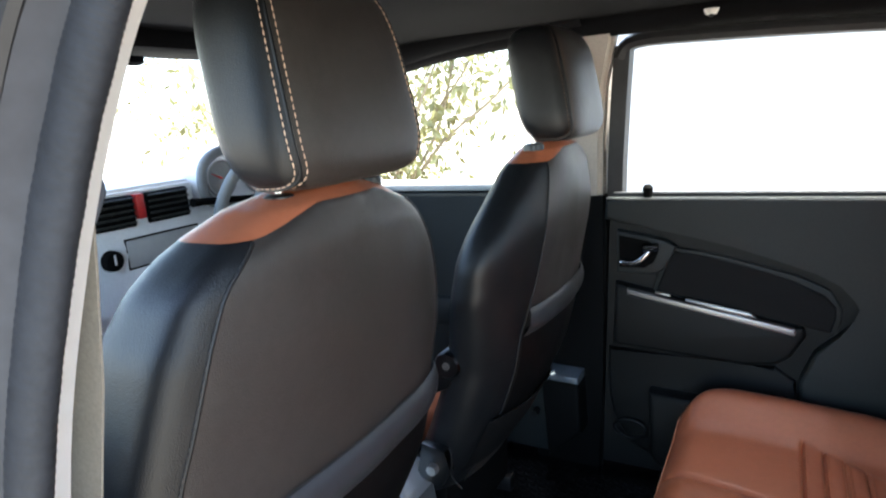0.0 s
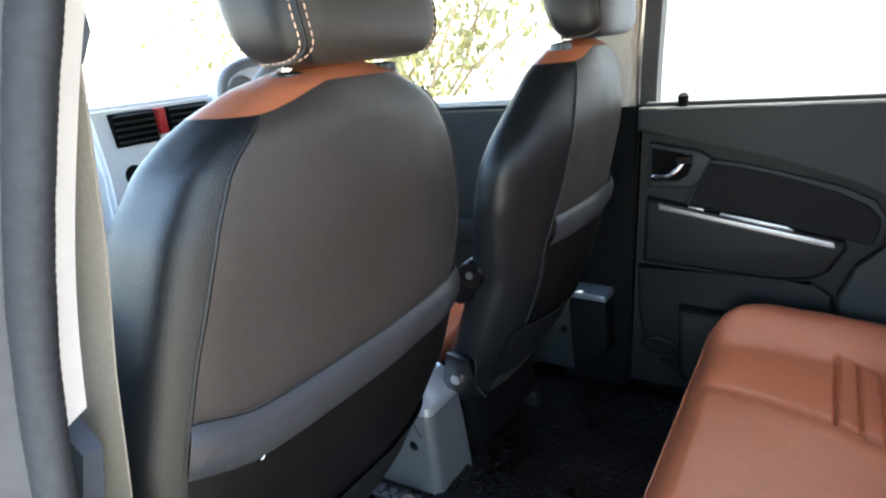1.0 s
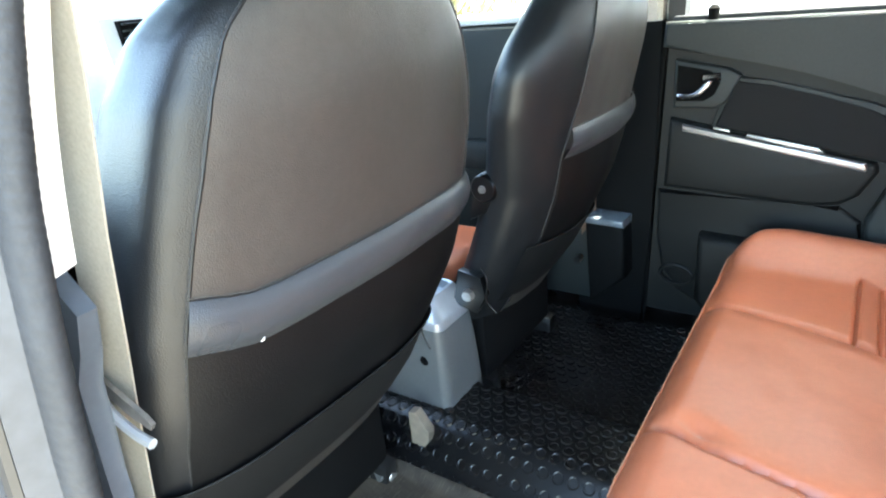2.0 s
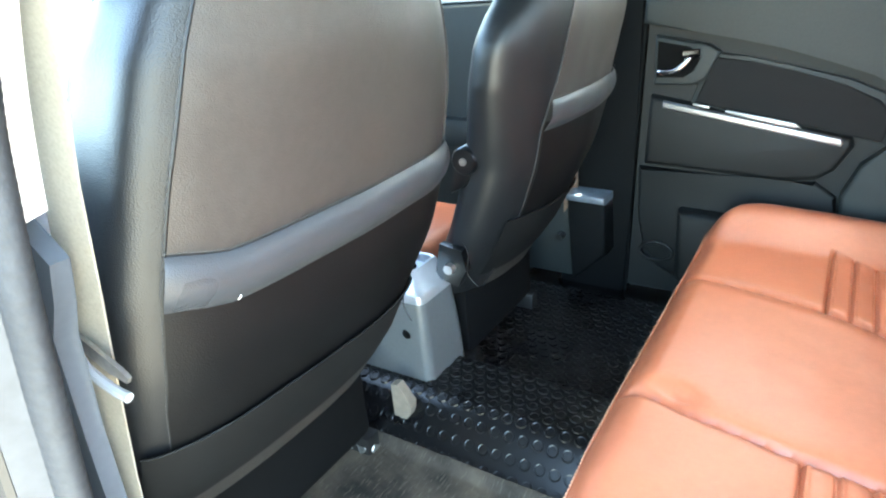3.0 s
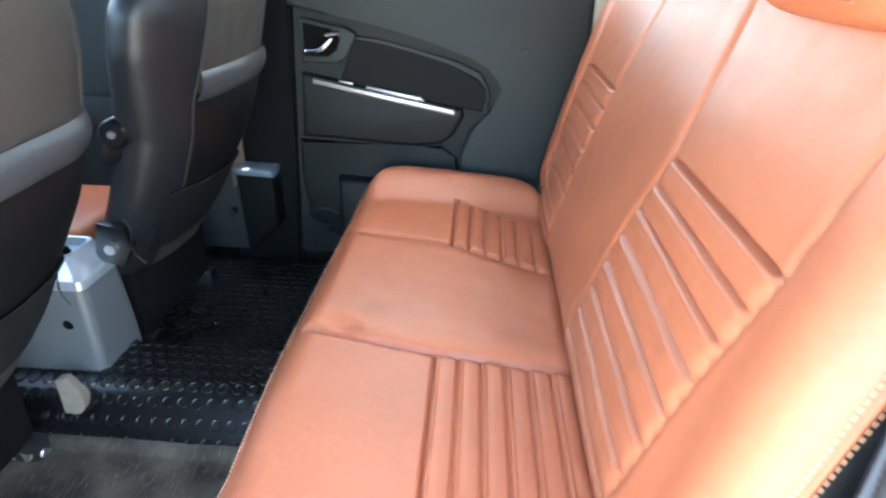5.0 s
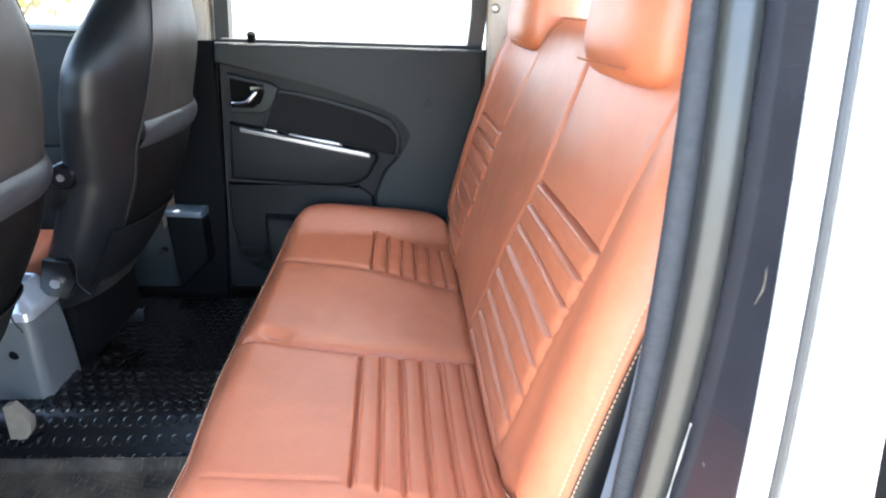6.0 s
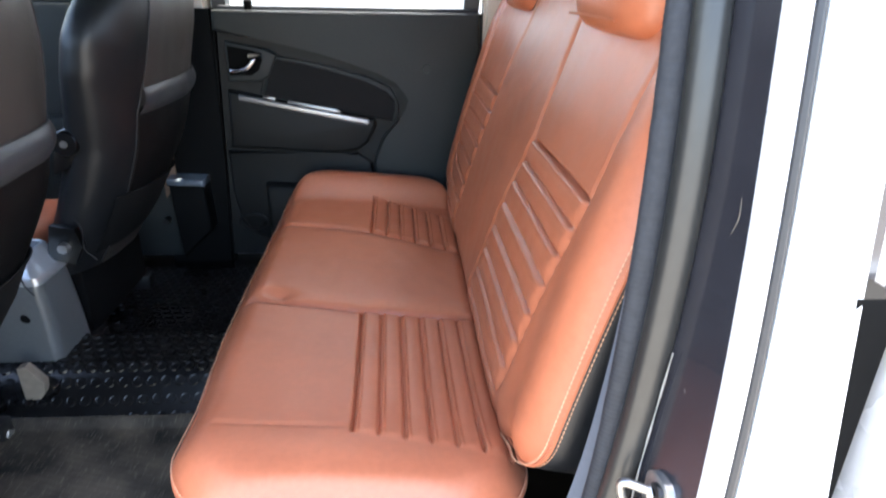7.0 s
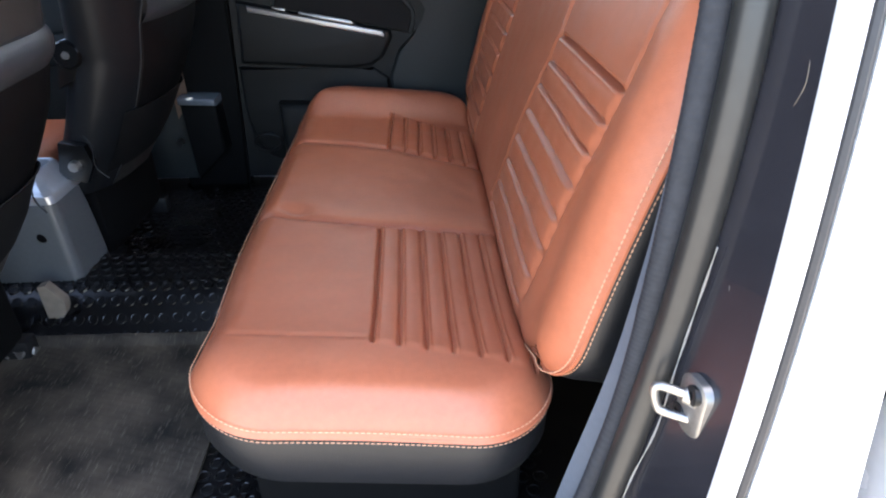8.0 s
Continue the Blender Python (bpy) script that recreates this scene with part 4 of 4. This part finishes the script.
bm = T([(-0.234, 1.12, 1.148), (-0.234, 1.050, 1.148), (-0.234, 1.045, 1.148)], [0.030, 0.030, 0.026], 24)
part("cover", bm, GLOSSBLACK, cap)
part("cover_tail", P([(-0.264, 1.146), (-0.206, 1.146), (-0.240, 1.090), (-0.28, 1.07)], 1, 1.12, 1.058, 0.006), GLOSSBLACK, cap)
part("screw", T([(-0.234, 1.049, 1.148), (-0.234, 1.041, 1.148)], [0.009, 0.008], 10), STEEL, cap)

# ---- centre console ----
console = thing("centre_console", "grey plastic centre console with silver top", "console", (-0.42, 0.98, TUNNEL))
CY = 1.025
bm = bmesh.new()
rings = []
for z, x1, hw in ((TUNNEL - 0.02, -0.300, 0.082), (0.70, -0.303, 0.079), (0.78, -0.308, 0.074), (0.838, -0.314, 0.069), (0.842, -0.318, 0.065)):
    rings.append([(x, CY + y, z) for x, y in outline(-0.66, x1, -hw, hw, 0.022)])
loft(bm, rings)
part("console_body", bm, CONSOLEBODY, console)
bm = bmesh.new()
rings = []
for z, x1, hw in ((0.843, -0.308, 0.075), (0.862, -0.310, 0.074), (0.867, -0.315, 0.069), (0.872, -0.320, 0.064), (0.905, -0.338, 0.052), (0.909, -0.342, 0.049), (0.908, -0.348, 0.044), (0.888, -0.352, 0.042)):
    rings.append([(x, CY + y, z) for x, y in outline(-0.64, x1, -hw, hw, 0.018)])
loft(bm, rings)
part("console_top", bm, CONSOLETOP, console, "silver plastic cap")
part("lever_boot", B(-0.60, -0.375, CY - 0.022, CY + 0.022, 0.86, 0.905, r=0.015), DARK, console)
part("hand_lever", T(spline([(-0.60, CY + 0.0, 0.96), (-0.50, CY, 0.93), (-0.42, CY, 0.90)], 10), [0.018] * 10, 10), GREYPLASTIC, console)
part("fixing_hole", T([(-0.36, CY - 0.074, 0.76), (-0.36, CY - 0.080, 0.76)], [0.009, 0.007], 14, flat=1.4), DARK, console)

cap = thing("rail_cap", "cream plastic end cap on the seat rail", "rail cap", (-0.29, 0.83, FLOOR))
part("cap_body", P([(-0.352, 0.682), (-0.334, 0.686), (-0.303, 0.643), (-0.306, 0.615), (-0.325, 0.590), (-0.352, 0.588)], 1, 0.862, 0.888, 0.005), CREAMDULL, cap)
lever = thing("seat_lever", "pinkish bent seat adjuster lever by the tunnel", "lever", (-0.33, 1.22, 0.63))
part("bar", T(spline([(-0.44, 1.14, 0.70), (-0.38, 1.19, 0.672), (-0.33, 1.24, 0.655), (-0.33, 1.25, 0.64), (-0.38, 1.235, 0.635), (-0.44, 1.20, 0.64)], 22), 0.009, 8), PINK, lever)
clip = thing("foil_scrap", "crumpled shiny foil scrap beside the seat rail", "scrap", (-0.37, 0.77, FLOOR))
bm = bmesh.new()
bmesh.ops.create_icosphere(bm, subdivisions=3, radius=0.026, matrix=Matrix.Translation((-0.375, 0.775, FLOOR + 0.022)) @ Matrix.Diagonal((1.3, 1.0, 0.8, 1)))
for v in bm.verts:
    v.co += 0.009 * Vector(noise.noise_vector(v.co * 60))
part("foil", bm, STEEL, clip, smooth=False)

mat_thing = thing("floor_mat", "worn dusty black floor mat in the footwell", "mat", (-0.18, 0.54, FLOOR))
bm = bmesh.new()


def mat_point(u, v):
    x, y = disc_corner((2 * u - 1) * 0.31, (2 * v - 1) * 0.285, 0.31, 0.285, 0.05)
    z = FLOOR + 0.012 + 0.003 * noise.noise((x * 6, y * 6, 2.0)) + 0.0005 * math.sin((y + 0.3 * x) * 420)
    return x - 0.20, y + 0.535, z + 0.012 * smooth((y - 0.25) / 0.035)


grid(bm, 60, 180, mat_point)
r = bmesh.ops.extrude_face_region(bm, geom=bm.faces[:])
bmesh.ops.translate(bm, verts=[v for v in r["geom"] if isinstance(v, bmesh.types.BMVert)], vec=(0, 0, -0.006))
part("mat_sheet", bm, DUSTMAT, mat_thing)

# ---- near side: sill, jambs, outer body ----
bm = bmesh.new()
box(bm, -0.25, 0.90, 0.03, 0.22, 0.42, 0.575, r=0.015)
structure("sill", bm, SHADEPAINT, "painted door sill, shade put into its dark grey", "sill")


def jamb_edge(z):
    """How far out the jamb's painted face reaches at a height."""
    return lerp([(0.5, 0.030), (0.9, 0.046), (1.1, 0.082), (1.35, 0.124), (1.5, 0.148), (1.84, 0.205)], z)


JAMB = [(0.69, 0.175, 0.50), (0.748, 0.175, 0.90), (0.773, 0.18, 1.10), (0.785, 0.19, 1.30), (0.788, 0.215, 1.50), (0.79, 0.255, 1.70), (0.79, 0.275, 1.84)]
curve = spline(JAMB, 40)
bm = bmesh.new()
rings = []
for x, y, z in curve:
    ey = jamb_edge(z)
    face = [(x + 0.022 * f ** 0.8, y + (ey - y) * f, z) for f in (0.0, 0.2, 0.42, 0.65, 0.85, 1.0)]
    rings.append([(x - 0.02, y + 0.05, z)] + face + [(x + 0.06, ey, z), (x + 0.16, ey + 0.015, z), (x + 0.16, y + 0.05, z)])
loft(bm, rings)
structure("pillar_c_near", bm, SHADEPAINT, "scratched painted door jamb, darkened to grey as shade", "pillar")
bm = bmesh.new()
loft(bm, [[(x + 0.034 + 0.012 * math.cos(t), jamb_edge(z) - 0.002 + 0.012 * math.sin(t), z) for t in [math.pi + math.pi * 1.2 * k / 10 - 0.3 for k in range(11)]] for x, y, z in curve])
structure("body_edge", bm, OUTPAINT, "bright silver rounded edge of the body side", "car body")
bm = bmesh.new()
tube(bm, [(x + 0.0495, jamb_edge(z) - 0.006, z) for x, y, z in curve], 0.0055, 8)
structure("seal_gap", bm, FRAME, "black rubber strip beside the body edge", "seal")
bm = bmesh.new()
loft(bm, [[(x + 0.055, jamb_edge(z) - 0.011, z), (0.905, jamb_edge(z) - 0.022, z), (0.905, jamb_edge(z) + 0.01, z), (x + 0.055, jamb_edge(z) + 0.01, z)] for x, y, z in curve])
structure("body_near", bm, OUTPAINT, "sunlit silver cab side behind the door opening", "car body")


def ribbed_seal(name, pts, r, label):
    bm = bmesh.new()
    line = spline(pts, 900)
    rings = []
    for i, p in enumerate(line):
        d = (line[min(i + 1, 899)] - line[max(i - 1, 0)]).normalized()
        side = d.cross(Vector((0, 1, 0))).normalized()
        out = side.cross(d)
        rr = r * (1 + (0.011 if i % 4 < 2 else -0.011) + 0.04 * noise.noise((i * 0.05, 0, 0)))
        rings.append([p + rr * (side * 1.15 * math.cos(2 * math.pi * k / 14) + out * 0.8 * math.sin(2 * math.pi * k / 14)) for k in range(14)])
    loft(bm, rings)
    return structure(name, bm, SEAL, label, "seal")


ribbed_seal("seal_rear", [(0.68, 0.19, 0.58), (0.738, 0.19, 0.90), (0.756, 0.195, 1.10), (0.764, 0.205, 1.30), (0.768, 0.228, 1.50), (0.772, 0.262, 1.70), (0.76, 0.275, 1.81), (0.70, 0.275, 1.835)], 0.016, "ribbed grey rubber door seal along the rear jamb")
bm = bmesh.new()
tube(bm, [p + Vector((-0.006, -0.011, 0)) for p in curve], 0.017, 14)
structure("seal_rear_lip", bm, SEALLIP, "smooth dark lip of the rear door seal", "seal")
bm = bmesh.new()
rings = [[(x - 0.011 - 0.014 * smooth((1.25 - z) / 0.5), y + 0.018 + 0.016 * smooth((1.25 - z) / 0.5), z), (x - 0.010, y + 0.012, z), (x - 0.008, y + 0.014, z), (x - 0.009 - 0.014 * smooth((1.25 - z) / 0.5), y + 0.020 + 0.016 * smooth((1.25 - z) / 0.5), z)] for x, y, z in spline([(0.68, 0.19, 0.58), (0.738, 0.19, 0.90), (0.756, 0.195, 1.10), (0.764, 0.205, 1.30), (0.768, 0.228, 1.50), (0.772, 0.262, 1.80)], 24)]
loft(bm, rings)
structure("trim_rear_jamb", bm, SKYGREY, "grey plastic edge trim inside the rear seal, tinted blue as skylight", "trim")
bm = bmesh.new()
tube(bm, spline([(0.728, 0.135, 0.78), (0.742, 0.142, 0.86), (0.757, 0.140, 0.94), (0.767, 0.148, 1.02), (0.775, 0.152, 1.09), (0.781, 0.152, 1.16)], 30), [0.0006 + 0.0004 * (1 + math.sin(k * 1.3)) for k in range(30)], 6)
structure("sealant_bead", bm, SEALANT, "pale uneven sealant bead on the jamb", "sealant")

for k, (y, z, l) in enumerate(((0.125, 1.30, 0.035), (0.135, 1.12, 0.012))):
    bm = bmesh.new()
    x = min(curve, key=lambda p: abs(p.z - z)).x + 0.0145
    tube(bm, spline([(x - 0.0015, y, z), (x - 0.001, y - 0.006, z + l * 0.5), (x - 0.0015, y - 0.004, z + l)], 8), [0.0001, 0.0002, 0.0002, 0.0003, 0.0002, 0.0002, 0.0002, 0.0001], 5)
    structure("scratch", bm, CREAMDULL, "pale scratch in the jamb paint", "scratch")

# striker
striker = thing("door_striker", "zinc plated door striker bolted to the jamb", "striker", (0.778, 0.115, 1.00))
bm = bmesh.new()
rings = []
for x, g in ((0.782, 0.0), (0.772, 0.0), (0.770, -0.003)):
    rings.append([(x + 0.16 * (0.115 - y), y, z) for y, z in outline(0.093 - g, 0.135 + g, 0.966 - g, 1.034 + g, 0.016)])
loft(bm, rings)
part("plate", bm, STEEL, striker)
part("loop", T(spline([(0.774, 0.112, 1.013), (0.756, 0.122, 1.015), (0.744, 0.130, 1.014), (0.741, 0.132, 1.006), (0.747, 0.131, 0.986), (0.753, 0.126, 0.982), (0.774, 0.112, 0.984)], 36), 0.0048, 10), STEEL, striker, "bent steel loop")
part("socket", T([(0.776, 0.111, 1.013), (0.764, 0.117, 1.014)], [0.011, 0.008], 14), STEEL, striker)
for y, dz in ((0.108, 0.017), (0.126, -0.022)):
    bolt = part("bolt", T([(0.773, y, 1.003 + dz), (0.767, y, 1.003 + dz), (0.766, y, 1.003 + dz)], [0.0105, 0.0105, 0.008], 16), DARKSTEEL, striker, "dark socket bolt")
    part("recess", T([(0.7662, y, 1.003 + dz), (0.7652, y, 1.003 + dz)], [0.005, 0.005], 6), DARK, bolt)

# passenger side pillar between the doors
SEALB = [(-0.205, 0.172, 0.58), (-0.165, 0.165, 0.85), (-0.118, 0.165, 1.12), (-0.078, 0.182, 1.40), (-0.036, 0.207, 1.58), (0.012, 0.235, 1.72), (0.06, 0.255, 1.80), (0.16, 0.268, 1.835), (0.45, 0.27, 1.84), (0.70, 0.275, 1.835)]
ribbed_seal("seal_front", SEALB, 0.0165, "ribbed grey rubber door seal along the front jamb")
line = spline(SEALB[:7], 50)
bm = bmesh.new()
loft(bm, [[(x - 0.006, y - 0.005, z), (x - 0.014, y - 0.035, z), (x - 0.03, y - 0.040, z), (x - 0.030, y - 0.085, z), (x - 0.036, y - 0.14, z), (x - 0.15, y - 0.15, z), (x - 0.15, y + 0.0, z), (x - 0.03, y + 0.012, z)] for x, y, z in line])
structure("pillar_b_near", bm, SHADEMATTE, "painted pillar between the doors, darkened to grey as shade", "pillar")
bm = bmesh.new()
tube(bm, [p + Vector((-0.022, -0.036, 0)) for p in line], 0.008, 8)
structure("seal_lip_front", bm, FRAME, "dark rubber lip on the door pillar", "seal")
bm = bmesh.new()
loft(bm, [[(x - 0.002, y + 0.010, z), (x - 0.018, y + 0.036, z), (x - 0.022, y + 0.042, z), (x - 0.006, y + 0.016, z)] for x, y, z in line if z > 1.325])
structure("trim_b_near", bm, SUNTRIM, "pale edge trim of the door pillar, sunlight painted in as off-white", "trim")
bm = bmesh.new()
prism(bm, [(-0.20, 1.35), (-0.165, 1.335), (-0.128, 1.305), (-0.15, 1.26), (-0.178, 1.22), (-0.195, 1.10), (-0.215, 0.90), (-0.25, 0.60), (-0.36, 0.60), (-0.33, 1.0), (-0.26, 1.32)], 1, 0.215, 0.235, 0.006)
structure("trim_b_near_lower", bm, SKYGREY, "grey lower plastic trim of the door pillar, tinted blue as skylight", "trim")
bm = bmesh.new()
box(bm, -1.15, -0.30, 0.12, 0.20, 0.58, 1.40, r=0.012)
structure("door_3", bm, TRIM, "front passenger door with dark trim", "door")

# front passenger belt
belt = thing("seat_belt", "worn beige seat belt webbing hanging by the door pillar", "seat belt", (-0.1, 0.26, 1.65))
bm = bmesh.new()
rings = []
for x, y, z, w in ((-0.060, 0.252, 1.66, 0.015), (-0.078, 0.252, 1.58, 0.017), (-0.105, 0.252, 1.48, 0.020), (-0.148, 0.252, 1.36, 0.023), (-0.18, 0.252, 1.25, 0.027), (-0.21, 0.252, 1.14, 0.027), (-0.245, 0.252, 1.0, 0.027), (-0.28, 0.252, 0.80, 0.027), (-0.30, 0.252, 0.60, 0.027)):
    rings.append([(x - w, y - 0.004, z), (x + w, y + 0.004, z), (x + w, y + 0.006, z), (x - w, y - 0.002, z)])
loft(bm, rings)
part("webbing", bm, WEBBING, belt)
part("upper_guide", T([(-0.055, 0.258, 1.675), (-0.055, 0.252, 1.66), (-0.057, 0.252, 1.63), (-0.060, 0.252, 1.61)], [0.008, 0.015, 0.017, 0.009], 16, flat=0.6), SKYGREY, belt, "grey plastic upper guide")
part("tongue", P([(-0.20, 1.205), (-0.135, 1.182), (-0.125, 1.175), (-0.130, 1.168), (-0.16, 1.172), (-0.205, 1.188)], 1, 0.242, 0.247, 0.001), STEEL, belt, "steel buckle tongue")
part("tongue_grip", T(spline([(-0.215, 0.242, 1.198), (-0.20, 0.24, 1.17), (-0.16, 0.24, 1.155), (-0.135, 0.242, 1.150)], 10), 0.0055, 8), GREYPLASTIC, belt)

bm = bmesh.new()
box(bm, 0.90, 0.94, 0.085, 0.16, 0.45, 1.255)
structure("cab_gap", bm, DARK, "dark gap between cab and load bed", "gap")

# load bed behind the cab
bed = thing("load_bed", "silver painted pickup load bed with a black wheel arch", "truck bed", (1.8, 0.1, 0.5))
arch = [(0.955, 0.52), (0.955, 1.255), (2.9, 1.255), (2.9, 0.52), (2.15, 0.52)] + [(1.70 + 0.45 * math.cos(t), 0.52 + 0.47 * math.sin(t)) for t in [math.pi * k / 16 for k in range(1, 16)]] + [(1.25, 0.52)]
part("bed_side", P(arch, 1, 0.10, 0.05), OUTPAINT, bed)
part("arch_flare", T([(1.70 + 0.45 * math.cos(t), 0.045, 0.52 + 0.47 * math.sin(t)) for t in [math.pi * k / 24 for k in range(0, 25)]], 0.035, 8), FRAME, bed, "black wheel arch flare")
part("bed_liner", B(1.03, 2.9, 0.08, 1.75, 0.55, 0.60), DARK, bed)
tyre = part("tyre", T([(1.70 + 0.27 * math.cos(t), 0.14, 0.38 + 0.27 * math.sin(t)) for t in [2 * math.pi * k / 40 for k in range(40)]], 0.11, 14, closed=True), TYRE, bed)

# ---- plants beyond the windscreen and the driver's window ----
def shrub(name, cx, cy, h, spread, seed, stems):
    rnd = random.Random(seed)
    plant = thing(name, "tall dry sunlit shrub with pale tangled stems", "shrub", (cx, cy, 0))
    bm, lv = bmesh.new(), bmesh.new()
    for i in range(stems):
        a = rnd.uniform(0, 6.28)
        r0 = rnd.uniform(0, spread * 0.4)
        x, y = cx + r0 * math.cos(a), cy + 0.6 * r0 * math.sin(a)
        pts, p = [], Vector((x, y, -0.02))
        d = Vector((rnd.uniform(-0.3, 0.3), rnd.uniform(-0.3, 0.3), 1))
        for k in range(9):
            pts.append(p.copy())
            d += Vector((rnd.uniform(-0.3, 0.3), rnd.uniform(-0.3, 0.3), rnd.uniform(-0.2, 0.15)))
            p = p + d.normalized() * h / 8 * rnd.uniform(0.7, 1.2)
        line = spline(pts, 16)
        tube(bm, line, [0.02 * (1 - 0.8 * k / 15) + 0.003 for k in range(16)], 5)
        for k in range(4, 16):
            for _ in range(26):
                c = line[k] + Vector((rnd.gauss(0, 0.18), rnd.gauss(0, 0.18), rnd.gauss(0, 0.16)))
                m4 = Matrix.Translation(c) @ Euler((rnd.uniform(0, 6.3), rnd.uniform(0, 6.3), rnd.uniform(0, 6.3))).to_matrix().to_4x4()
                s = rnd.uniform(0.02, 0.06)
                q = [lv.verts.new(m4 @ Vector(v)) for v in ((-s, 0, 0), (0, s * 0.45, 0.1 * s), (s, 0, 0), (0, -s * 0.45, 0.1 * s))]
                lv.faces.new(q)
    tagged(part("stem", bm, BARK, plant), kind="stuff")
    tagged(part("leaf", lv, LEAF, plant, smooth=False), kind="stuff")
    return plant


shrub("shrub", -2.9, 4.4, 3.0, 1.2, 3, 16)
shrub("shrub", -4.0, 5.0, 3.4, 1.6, 5, 18)
